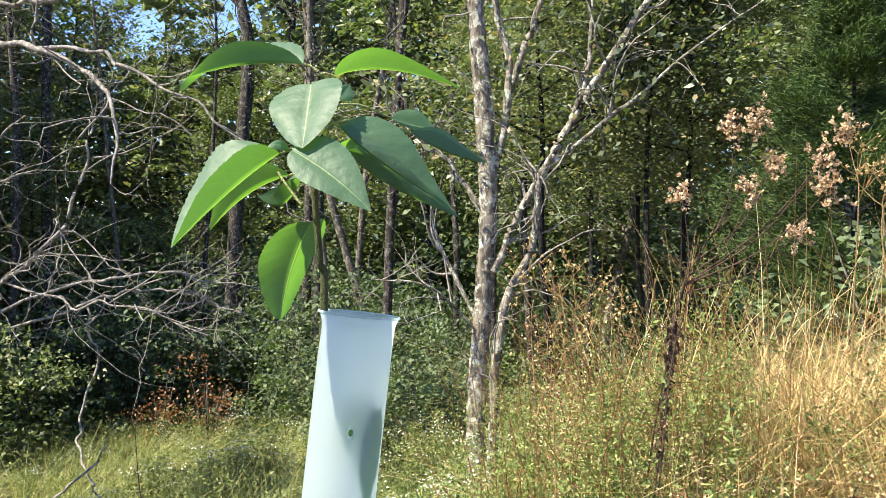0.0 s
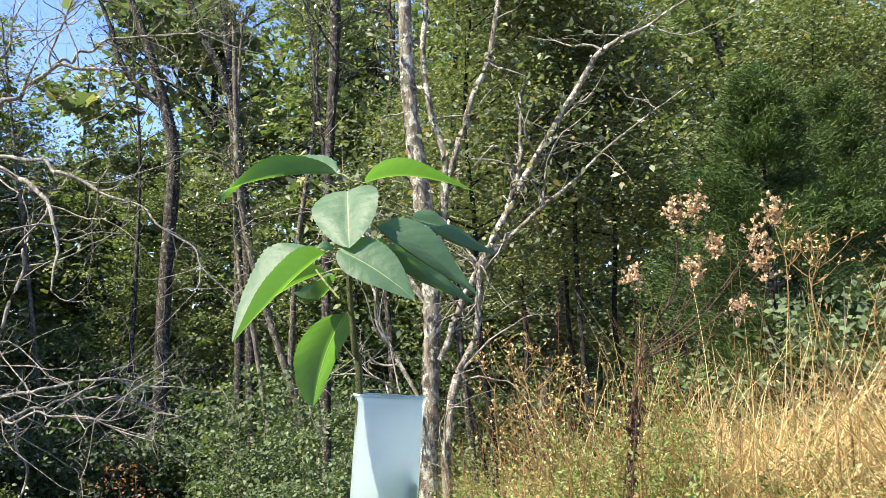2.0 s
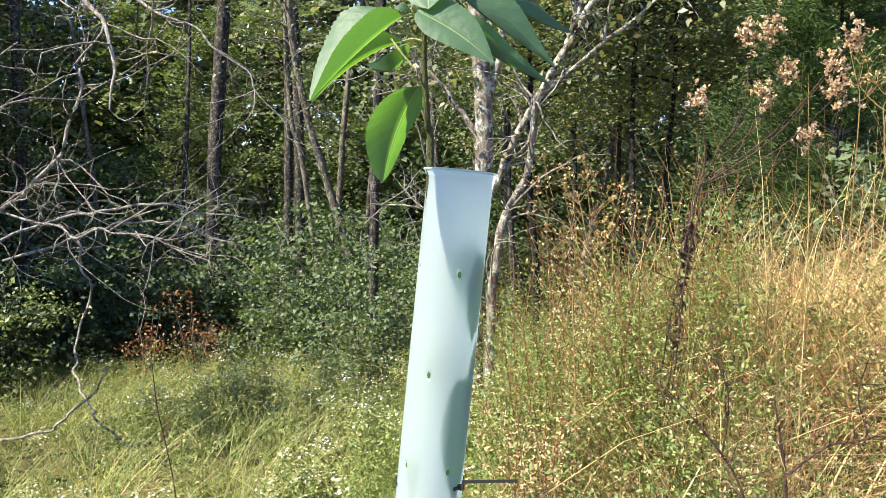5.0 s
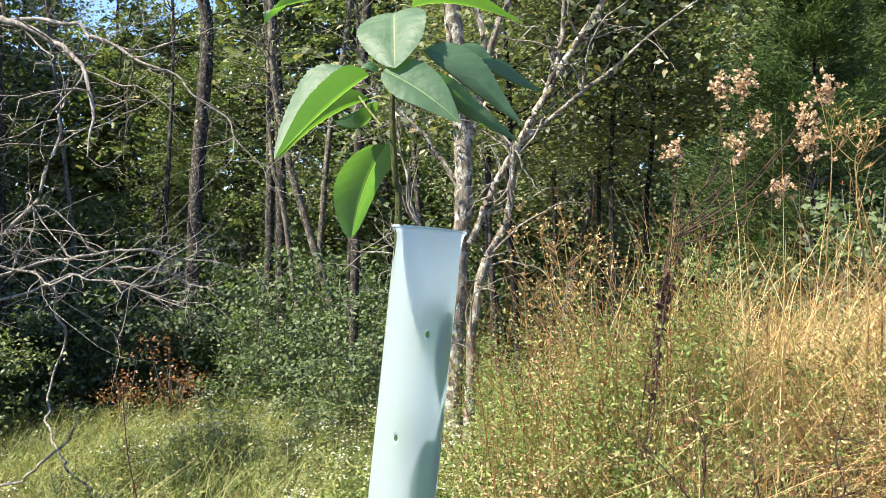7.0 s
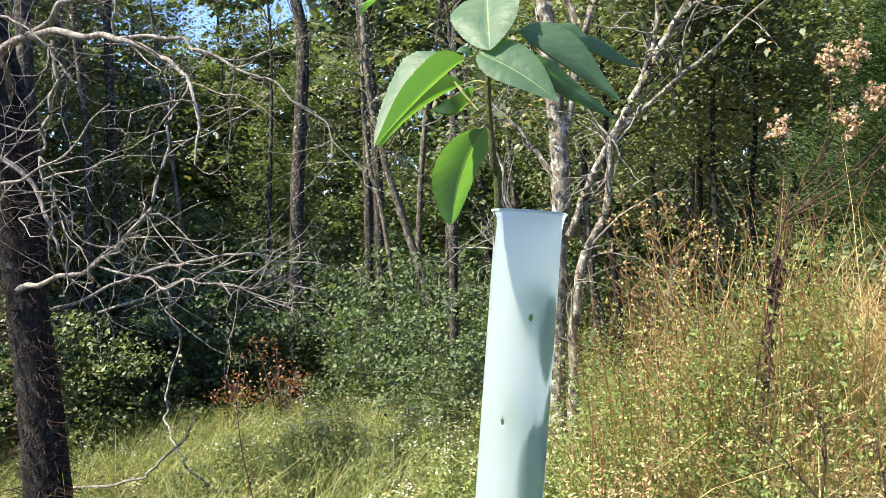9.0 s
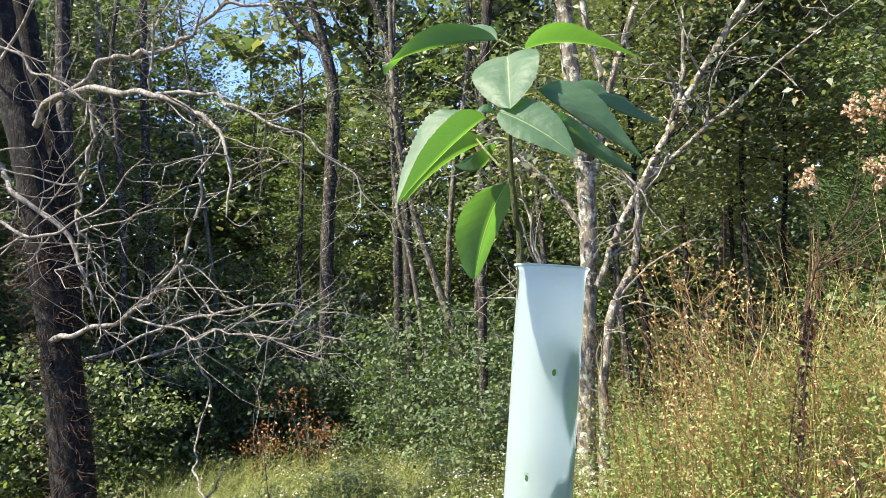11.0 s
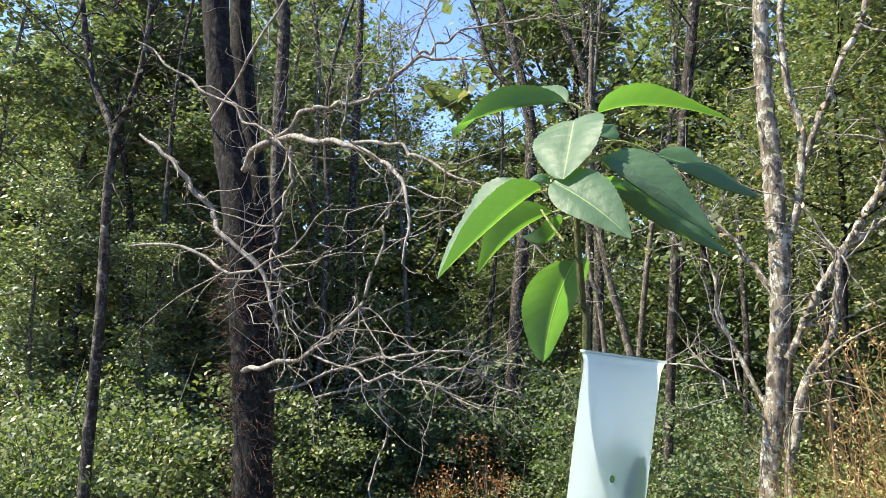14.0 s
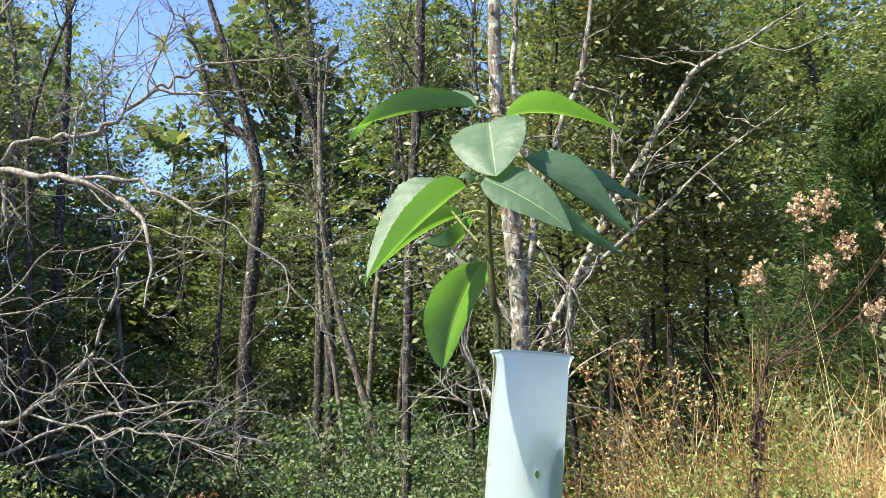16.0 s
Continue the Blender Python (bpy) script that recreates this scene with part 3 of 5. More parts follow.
pale_tree()


def bare_tree():
    """The big dark trunk with pale leafless branches."""
    rng = np.random.default_rng(12)
    x0, y0 = -3.72, 6.0
    root = thing("bare_branched_tree", (x0, y0, float(h(x0, y0))), "large dark trunk with pale crooked leafless branches", "tree")
    off = np.array([*root.location, 0])
    def rel(rows):
        return [tuple(np.array(r) - off) for r in rows]
    trunk = [(-3.68, 6.0, -0.9, 0.19), (-3.72, 6.0, 0.3, 0.16), (-3.85, 6.0, 1.5, 0.145), (-4.0, 6.0, 2.5, 0.14), (-4.28, 6.0, 3.7, 0.12), (-4.42, 6.0, 4.8, 0.11), (-4.5, 6.0, 7.0, 0.07), (-4.4, 6.0, 9.5, 0.02)]
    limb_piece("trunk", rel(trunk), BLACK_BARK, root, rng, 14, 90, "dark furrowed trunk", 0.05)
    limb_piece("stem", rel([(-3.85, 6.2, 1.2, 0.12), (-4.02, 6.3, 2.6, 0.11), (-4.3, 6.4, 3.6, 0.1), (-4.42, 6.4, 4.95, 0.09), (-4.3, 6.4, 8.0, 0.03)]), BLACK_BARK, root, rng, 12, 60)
    limbs = [
        [(-3.95, 5.95, 2.9, 0.05), (-3.72, 5.8, 3.05, 0.046), (-3.18, 5.6, 3.06, 0.040), (-2.7, 5.4, 2.95, 0.034), (-2.35, 5.3, 2.80, 0.028), (-2.12, 5.2, 2.62, 0.024), (-2.02, 5.1, 2.40, 0.020), (-2.0, 5.0, 2.05, 0.009)],
        [(-2.68, 5.4, 2.95, 0.024), (-2.25, 5.3, 2.9, 0.020), (-1.95, 5.2, 2.76, 0.017), (-1.50, 5.1, 2.55, 0.012), (-1.15, 5.1, 2.22, 0.008), (-0.95, 5.1, 1.9, 0.004)],
        [(-4.05, 6.0, 2.95, 0.04), (-3.4, 5.8, 3.22, 0.034), (-3.2, 5.8, 3.35, 0.032), (-2.89, 5.8, 3.37, 0.028), (-2.59, 5.8, 3.49, 0.026), (-2.36, 5.8, 3.66, 0.024), (-1.98, 5.8, 3.63, 0.017), (-1.90, 5.8, 3.40, 0.007)],
        [(-2.36, 5.8, 3.66, 0.02), (-2.12, 5.8, 3.8, 0.017), (-1.72, 5.8, 3.88, 0.013), (-1.33, 5.8, 3.9, 0.009), (-0.95, 5.8, 3.88, 0.004)],
        [(-2.36, 5.8, 3.66, 0.014), (-2.25, 5.8, 4.1, 0.012), (-2.2, 5.8, 4.6, 0.008), (-2.0, 5.8, 5.2, 0.004)],
        [(-4.77, 5.6, 3.17, 0.02), (-4.46, 5.6, 2.98, 0.030), (-4.23, 5.6, 2.73, 0.034), (-4.06, 5.7, 2.56, 0.036), (-3.88, 5.6, 2.34, 0.034), (-3.53, 5.6, 2.06, 0.032), (-3.36, 5.6, 1.75, 0.022), (-3.3, 5.6, 1.5, 0.01)],
        [(-3.30, 5.65, 3.02, 0.024), (-3.27, 5.6, 2.65, 0.022), (-3.38, 5.6, 2.29, 0.018), (-3.31, 5.6, 1.93, 0.016), (-3.19, 5.6, 1.7, 0.007)],
        [(-3.86, 5.9, 1.22, 0.05), (-3.46, 5.7, 1.31, 0.030), (-3.01, 5.6, 1.41, 0.026), (-2.63, 5.6, 1.76, 0.022), (-2.46, 5.6, 2.19, 0.018), (-2.40, 5.6, 2.6, 0.007)],
        [(-4.4, 6.9, 0.9, 0.03), (-3.9, 7.2, 1.1, 0.036), (-3.5, 7.5, 1.29, 0.036), (-3.14, 7.5, 1.36, 0.034), (-2.62, 7.5, 1.43, 0.028), (-2.22, 7.5, 1.34, 0.02), (-1.5, 7.5, 1.25, 0.007)],
        [(-4.0, 7.4, 0.9, 0.03), (-3.37, 7.5, 1.11, 0.034), (-3.02, 7.5, 1.23, 0.028), (-2.56, 7.5, 1.25, 0.022), (-2.17, 7.5, 1.14, 0.016), (-1.6, 7.4, 1.0, 0.005)],
        [(-3.52, 7.7, 1.12, 0.030), (-3.40, 7.7, 0.86, 0.030), (-3.35, 7.7, 0.5, 0.028), (-3.42, 7.5, 0.1, 0.026), (-3.2, 7.1, -0.1, 0.024), (-2.95, 6.7, -0.25, 0.022), (-2.78, 6.6, -0.36, 0.021), (-2.54, 6.6, -0.52, 0.019), (-2.27, 6.6, -0.56, 0.015), (-1.8, 6.6, -0.52, 0.006)],
        [(-3.9, 6.6, -0.50, 0.02), (-3.25, 6.6, -0.42, 0.02), (-3.08, 6.6, -0.25, 0.018), (-2.85, 6.65, -0.08, 0.014), (-2.80, 6.7, 0.1, 0.006)],
        [(-4.6, 5.4, 2.2, 0.02), (-4.1, 5.5, 2.2, 0.024), (-3.7, 5.5, 2.02, 0.02), (-3.2, 5.4, 2.1, 0.014), (-2.7, 5.3, 2.5, 0.006)],
        [(-4.9, 5.6, 4.0, 0.012), (-4.3, 5.7, 3.6, 0.02), (-3.8, 5.7, 3.3, 0.018), (-3.4, 5.6, 3.05, 0.012), (-3.2, 5.6, 2.8, 0.006)],
        [(-4.2, 5.8, 3.3, 0.02), (-3.7, 5.7, 3.9, 0.02), (-3.2, 5.7, 4.6, 0.014), (-2.9, 5.7, 5.3, 0.008)],
        [(-2.7, 5.4, 2.95, 0.016), (-2.62, 5.3, 3.3, 0.013), (-2.4, 5.3, 3.7, 0.009), (-2.1, 5.2, 4.3, 0.004)],
        [(-3.0, 5.6, 1.41, 0.016), (-2.5, 5.5, 1.30, 0.014), (-2.0, 5.4, 1.28, 0.01), (-1.5, 5.3, 1.12, 0.004)],
    ]
    limbs = [[(x, y, z, r * (0.60 if k not in (8, 9, 10) else 0.40)) for x, y, z, r in row] for k, row in enumerate(limbs)]
    for k, r in enumerate(limbs):
        q = spline(r, 3 * len(r))
        q[1:-1, :3] += rng.standard_normal((len(q) - 2, 3)) * 0.016
        limbs[k] = r = [tuple(p) for p in q]
        limb_piece("branch", rel(r), BARE_WOOD, root, rng, 7, 3 * len(r), "pale grey leafless branch")
    lot = twigs(limbs[:10] + limbs[12:], rng, 250, 0.9, 0.0066, 0.9, 0.0, 6)
    lot += twigs(lot, rng, 470, 0.42, 0.0038, 1.0, 0.0)
    twig_piece("twig_tangle", [rel(r) for r in lot], BARE_WOOD, root, label="tangle of pale thin twigs")
    # dry vine rootlets on the lower trunk
    lot = []
    for _ in range(420):
        z = rng.uniform(-0.4, 2.3)
        a = rng.uniform(-2.6, 0.2)
        c = np.array([np.interp(z, [-0.9, 0.3, 1.5, 2.5], [-3.68, -3.72, -3.85, -4.0]), 6.0, z])
        d = np.array([math.cos(a), math.sin(a), rng.uniform(-0.5, 0.3)])
        p = c + d * 0.15
        lot.append([(*p, 0.004), (*(p + d * 0.06 + rng.standard_normal(3) * 0.03), 0.003), (*(p + d * 0.13 + rng.standard_normal(3) * 0.05), 0.0015)])
    twig_piece("rootlet_fringe", [rel(r) for r in lot], STALK, root, 4, "dry reddish vine rootlets", 4)


bare_tree()


def grown_tree(name, label, seed, height, radius, clumps, per, leaf, low, reach, bark_mat, leaf_mat, forks=9, lean=0.4, slim=0.5, group="", small=False):
    """A wood tree at the origin: trunk, limbs and a crown of uneven leaf clumps with gaps."""
    rng = np.random.default_rng(seed)
    root = thing(name, (0, 0, 0), label, "tree", group)
    n = 7
    drift = np.cumsum(rng.standard_normal((n, 2)) * lean * height / 50, axis=0) + np.linspace(0, 1, n)[:, None] * rng.standard_normal(2) * lean
    drift -= drift[0]
    zs = np.linspace(0, height, n)
    trunk = [(drift[k, 0], drift[k, 1], zs[k] - (0.3 if k == 0 else 0), radius * (1.15 if k == 0 else 1 - 0.85 * k / (n - 1))) for k in range(n)]
    limb_piece("trunk", trunk, bark_mat, root, rng, 9, 40)
    limbs = []
    q = spline(trunk, 60)
    for k in range(forks):
        at = q[rng.integers(int(12 + 40 * low), 58)]
        a = rng.uniform(0, 6.28)
        L = reach * rng.uniform(0.5, 1.1) * (1.15 - 0.6 * at[2] / height)
        d = np.array([math.cos(a), math.sin(a), rng.uniform(0.1, 0.9)])
        e = at[:3] + d * L * 0.5 + rng.standard_normal(3) * 0.1 * L
        g = e + d * L * 0.5 + np.array([0, 0, 0.15 * L]) + rng.standard_normal(3) * 0.12 * L
        limbs.append([(*at[:3], at[3] * 0.6), (*e, at[3] * 0.35), (*g, 0.006)])
    for r in limbs:
        v, f = tube(r, 6, 9)
        piece("limb", mesh_of("limb", v, f, bark_mat, True), root)
    pts = []
    for k in range(clumps):
        if rng.random() < 0.75:
            r = spline(limbs[rng.integers(len(limbs))], 12)[rng.integers(4, 12), :3]
        else:
            r = q[rng.integers(int(10 + 45 * low), 60), :3]
        c = r + rng.standard_normal(3) * np.array([0.45, 0.45, 0.32]) * reach * 0.42
        if c[2] < height * low * 0.6:
            continue
        spread = rng.uniform(0.12, 0.40)
        pts.append(c + rng.standard_normal((int(per * rng.uniform(0.5, 1.4)), 3)) * spread * np.array([1, 1, 0.45]))
    v, f = leaf_cloud(np.concatenate(pts), leaf, rng, 0.7, slim, 0.4, small)
    piece("crown", mesh_of("crown", v, f, leaf_mat), root, kind="stuff")
    return root


def planted(kinds, spots, rng, size=(0.85, 1.2)):
    used = set()
    for k, (x, y, which, s) in enumerate(spots):
        ob = kinds[which]
        sc = s * rng.uniform(*size)
        m = Matrix.Translation((x, y, float(h(x, y)))) @ Matrix.Rotation(rng.uniform(0, 6.28), 4, "Z") @ Matrix.Scale(sc, 4)
        if which in used:
            copy_thing(ob, m)
        else:
            ob.matrix_basis = m
            used.add(which)
    for which, ob in enumerate(kinds):
        if which not in used:
            for o in (*ob.children_recursive, ob):
                bpy.data.objects.remove(o)


def woods():
    rng = np.random.default_rng(5)
    dense = [grown_tree("woodland_tree", "tall leafy woodland tree with a dark trunk", 40 + k, 12.0, 0.12, 165, 132, 0.118, 0.03, 2.3, DARK_BARK if k % 2 else GREY_BARK, WOODS, 16, 0.8, 0.7, "woodland trees", True) for k in range(4)]
    fine = [grown_tree("locust_tree", "tall thin tree with fine yellowish green leaves", 60 + k, 10.5, 0.09, 150, 130, 0.092, 0.05, 2.1, DARK_BARK, LOCUST, 16, 1.2, 0.6, "woodland trees", True) for k in range(3)]
    # near-black bark on these: the hollow's shade put into the trunk colour
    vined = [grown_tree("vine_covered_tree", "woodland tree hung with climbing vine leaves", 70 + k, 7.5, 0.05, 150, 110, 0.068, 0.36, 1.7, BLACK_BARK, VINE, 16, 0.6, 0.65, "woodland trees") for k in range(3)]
    far = [grown_tree("far_tree", "distant leafy tree of the deep wood", 80 + k, 12.0, 0.14, 140, 90, 0.24, 0.02, 2.9, DARK_BARK, WOODS, 16, 0.5, 0.7, "woodland trees", True) for k in range(2)]
    kinds = dense + fine + vined + far
    spots = []
    # wood edge across the field, then the depth behind it
    for x in np.arange(-15, 3.5, 1.6):
        low = -9.0 < x < -4.0
        spots.append((x + rng.normal(0, 0.3), 17.0 + rng.normal(0, 0.5), int(rng.integers(4, 7)) if x > -9.8 else int(rng.integers(0, 4)), 0.60 if low else 0.85 if x < -4.0 else 1.08))
    for x in np.arange(-20, 9, 2.2):
        low = -10.9 < x < -4.9
        spots.append((x + rng.normal(0, 0.4), 20.5 + rng.normal(0, 0.8), int(rng.integers(4, 7)) if x > -13 else int(rng.integers(0, 4)), 0.74 if low else 1.0))
    for x in np.arange(-30, 18, 3.6):
        low = -13.5 < x < -5.9
        spots.append((x + rng.normal(0, 0.5), 24.5 + rng.normal(0, 0.8), int(rng.integers(10, 12)), 0.70 if low else 1.2 if x < 0 else 0.9))
    # nearer wood behind the bank
    for x, y in [(1.4, 9.6), (2.4, 8.8), (3.3, 8.0), (4.3, 7.5), (5.3, 7.2), (6.4, 6.6), (7.8, 5.8), (9.0, 5.0)]:
        spots.append((x, y, int(rng.integers(7, 10)), 0.85))
    for x, y in [(1.2, 12.5), (2.4, 11.8), (3.6, 11.2)]:
        spots.append((x, y, int(rng.integers(7, 10)), 1.15))
    for x, y in [(4.8, 10.6), (6.0, 10.0), (7.4, 9.4), (9, 8.6), (2.2, 15), (4.4, 14.4), (6.6, 13.4), (9, 12), (11, 10)]:
        spots.append((x, y, int(rng.choice([0, 1, 2, 3, 4, 5, 6])), 0.72))
    # left wood
    for x, y in [(-8.9, 13.2), (-9.9, 11.8), (-11.2, 10.8), (-12.6, 10.0), (-10.9, 14.0), (-13.0, 13.0)]:
        spots.append((x, y, int(rng.integers(0, 4)), 0.88))
    for x, y, sc in [(-8.6, 10.6, 0.45), (-10.0, 9.6, 0.45), (-8.2, 12.2, 0.5), (-9.6, 12.4, 0.75), (-10.8, 13.2, 0.85), (-12.2, 11.4, 0.8), (-10.2, 15.0, 0.95), (-11.6, 15.2, 1.05)]:
        spots.append((x, y, int(rng.integers(0, 4)), sc))
    # canopy over the dark hollow behind the bank
    for x, y in [(0.9, 8.4), (1.7, 7.6)]:
        spots.append((x, y, int(rng.integers(7, 10)), 0.95))
    planted(kinds, spots, rng)


def far_wood():
    """The closed mass of the wood far behind, lower where the sky shows."""
    rng = np.random.default_rng(6)
    m = 2700
    x, y = rng.uniform(-42, 22, m), rng.uniform(29, 33, m)
    dip = np.exp(-(((x / y) + 0.36) / 0.13) ** 4)
    top = 1.65 + y * (0.46 - 0.22 * dip) * (0.93 + 0.09 * np.sin(x * 1.3) + 0.05 * np.sin(x * 3.1 + 1))
    z = -2 + (top + 0.6) * rng.random(m)
    airy = np.stack([x, y, z], 1)[:520].copy()
    airy[:, 2] = top[:520] - 1.0 + rng.normal(0, 0.5, 520)
    c = np.repeat(np.stack([x, y, z], 1), 55, 0) + rng.standard_normal((m * 55, 3)) * np.array([0.75, 0.5, 0.45])
    e = np.repeat(airy, 150, 0) + rng.standard_normal((520 * 150, 3)) * np.array([0.8, 0.4, 0.5])
    v, f = joined([leaf_cloud(c, 0.34, rng, 0.5, 0.8, 0.0, True), leaf_cloud(e, 0.10, rng, 0.5, 0.7, 0.0, True)])
    tagged(new("far_wood", mesh_of("far_wood", v, f, LOCUST)), "distant closed wood of yellowish green trees", "woods", kind="stuff")


woods()
far_wood()


def slim_trunks():
    """The single trunks that stand out in front of the wood."""
    rng = np.random.default_rng(8)
    rows = [
        ("leaning", [(-1.40, 12.6, -1.2, 0.075), (-1.55, 12.6, 0.4, 0.066), (-1.87, 12.6, 1.5, 0.060), (-2.22, 12.6, 2.7, 0.055), (-2.45, 12.6, 4.1, 0.05), (-2.5, 12.6, 6.5, 0.03)], GREY_BARK),
        ("slim", [(-1.9, 12.8, -1.2, 0.045), (-2.30, 12.8, 1.84, 0.040), (-2.48, 12.8, 2.6, 0.038), (-2.55, 12.8, 4.2, 0.034), (-2.4, 12.8, 6.8, 0.02)], GREY_BARK),
        ("dark", [(-4.4, 15.0, -1.8, 0.15), (-4.30, 15.0, 1.9, 0.13), (-4.2, 15.0, 3.4, 0.12), (-4.1, 15.0, 5.0, 0.115), (-4.25, 15.0, 5.94, 0.10), (-4.59, 15.0, 7.15, 0.08), (-4.94, 15.0, 8.2, 0.06), (-5.4, 15.0, 9.6, 0.03)], DARK_BARK),
        ("tall", [(-0.95, 10.0, -0.9, 0.06), (-0.91, 10.0, 1.9, 0.055), (-0.84, 10.0, 3.74, 0.055), (-0.74, 10.0, 5.15, 0.065), (-0.7, 10.0, 6.3, 0.06), (-0.6, 10.0, 9.5, 0.03)], DARK_BARK),
        ("cluster", [(-2.6, 14.0, -1.5, 0.09), (-2.6, 14.0, 3.0, 0.085), (-2.83, 14.0, 5.6, 0.075), (-3.34, 14.0, 6.95, 0.06), (-3.76, 14.0, 8.2, 0.045), (-4.0, 14.0, 9.5, 0.02)], DARK_BARK),
        ("cluster", [(-2.85, 14.2, -1.5, 0.08), (-2.8, 14.2, 3.0, 0.075), (-2.88, 14.2, 5.7, 0.065), (-2.99, 14.2, 7.15, 0.055), (-3.05, 14.2, 8.2, 0.045), (-3.1, 14.2, 10, 0.02)], DARK_BARK),
        ("left", [(-5.7, 6.2, -0.9, 0.07), (-5.68, 6.2, 0.3, 0.058), (-5.64, 6.2, 1.73, 0.05), (-5.66, 6.2, 2.79, 0.044), (-5.64, 6.2, 3.34, 0.040), (-5.94, 6.2, 3.91, 0.035), (-6.14, 6.2, 4.62, 0.03), (-6.3, 6.2, 5.6, 0.015)], DARK_BARK),
        ("straight", [(-5.6, 9.0, -1.3, 0.10), (-5.62, 9.0, 2.0, 0.09), (-5.66, 9.0, 4.14, 0.085), (-5.66, 9.0, 5.4, 0.08), (-5.76, 9.0, 6.2, 0.07), (-5.8, 9.0, 9.0, 0.03)], DARK_BARK),
        ("far", [(-7.7, 15.0, -2.0, 0.10), (-7.8, 15.0, 3.0, 0.09), (-7.82, 15.0, 6.35, 0.08), (-7.85, 15.0, 8.9, 0.06), (-7.9, 15.0, 10.5, 0.02)], DARK_BARK),
        ("far", [(-8.7, 15.0, -2.0, 0.07), (-8.73, 15.0, 4.16, 0.06), (-8.79, 15.0, 7.17, 0.05), (-9.15, 15.0, 9.1, 0.03)], GREY_BARK),
    ]
    for x, y, r in [(-6.6, 16.0, 0.05), (-5.2, 16.2, 0.045), (-2.2, 15.4, 0.06), (-1.5, 14.2, 0.045), (-0.3, 13.6, 0.05), (0.35, 12.6, 0.05), (0.9, 10.8, 0.04), (-7.2, 12.6, 0.06), (-9.0, 10.8, 0.05)]:
        z, lx = float(h(x, y)), rng.normal(0, 0.5)
        rows.append(("back", [(x, y, z - 0.2, r * 1.15), (x + 0.15 * lx + rng.normal(0, 0.06), y, z + 2.5, r), (x + 0.4 * lx + rng.normal(0, 0.1), y, z + 5.0, r * 0.85), (x + 0.8 * lx + rng.normal(0, 0.2), y, z + 7.5, r * 0.6), (x + 1.2 * lx, y, z + 10.0, r * 0.25)], DARK_BARK if rng.random() < 0.7 else GREY_BARK))
    forks = {2: [[(-4.28, 15.0, 5.9, 0.06), (-4.96, 15.0, 6.62, 0.05), (-5.25, 15.0, 7.51, 0.04), (-5.6, 15.0, 8.4, 0.02)]],
             6: [[(-5.64, 6.2, 3.30, 0.04), (-5.38, 6.2, 3.86, 0.034), (-5.29, 6.2, 4.52, 0.03), (-5.36, 6.2, 5.2, 0.014)]]}
    for k, (_, r, mat) in enumerate(rows):
        root = thing("slim_tree", (r[0][0], r[0][1], float(h(r[0][0], r[0][1]))), "slim dark-barked tree with few leaves at the wood's edge", "tree", "slim trees")
        off = np.array([*root.location, 0])
        limb_piece("trunk", [tuple(np.array(p) - off) for p in r], mat, root, rng, 9, 60)
        limbs = forks.get(k, [])
        for q in limbs:
            limb_piece("limb", [tuple(np.array(p) - off) for p in q], mat, root, rng, 8)
        lot = twigs([r[2:]] + limbs, rng, 34, 1.1, 0.014, 0.8, 0.35)
        lot += twigs(lot, rng, 60, 0.5, 0.007, 0.9, 0.2)
        twig_piece("twig_tangle", [[tuple(np.array(p) - off) for p in q] for q in lot], mat, root, 3, "", 7)
        ends = np.array([q[-1][:3] for q in lot])
        ends = ends[ends[:, 2] > 1.5]
        many = {6: 3, 2: 8, 8: 8, 9: 6, 10: 6, 11: 6}.get(k, 14 if k in (4, 5) else 10)
        c = np.repeat(ends, many, 0) + rng.standard_normal((len(ends) * many, 3)) * 0.16 - off[:3]
        v, f = leaf_cloud(c, 0.055, rng, 0.4, 0.5, 0.3)
        piece("crown", mesh_of("crown", v, f, LOCUST if k in (2, 4, 5) else WOODS), root, kind="stuff")


slim_trunks()


def shrub(seed, mat, height, width, clumps, per, leaf, name, label, slim=0.55):
    rng = np.random.default_rng(seed)
    root = thing(name, (0, 0, 0), label, "shrub", "shrubs at the wood's edge")
    stems, pts = [], []
    for k in range(9):
        a = rng.uniform(0, 6.28)
        r = width * rng.uniform(0.1, 0.5)
        z = height * rng.uniform(0.5, 1.0)
        stems.append([(0.05 * math.cos(a), 0.05 * math.sin(a), -0.1, 0.016), (r * 0.5 * math.cos(a), r * 0.5 * math.sin(a), z * 0.5, 0.011), (r * math.cos(a), r * math.sin(a), z, 0.004)])
    for r in stems:
        v, f = tube(r, 5, 8)
        piece("stem", mesh_of("stem", v, f, GREY_BARK), root)
    for k in range(clumps):
        s = spline(stems[rng.integers(9)], 10)[rng.integers(2, 10), :3]
        c = s + rng.standard_normal(3) * np.array([width, width, height * 0.5]) * 0.2
        c[2] = abs(c[2])
        pts.append(c + rng.standard_normal((per, 3)) * rng.uniform(0.08, 0.2) * np.array([1, 1, 0.5]))
    v, f = leaf_cloud(np.concatenate(pts), leaf, rng, 0.5, slim, 0.3, mat in (SHRUB, LOCUST))
    piece("leaves", mesh_of("leaves", v, f, mat), root, kind="stuff")
    return root


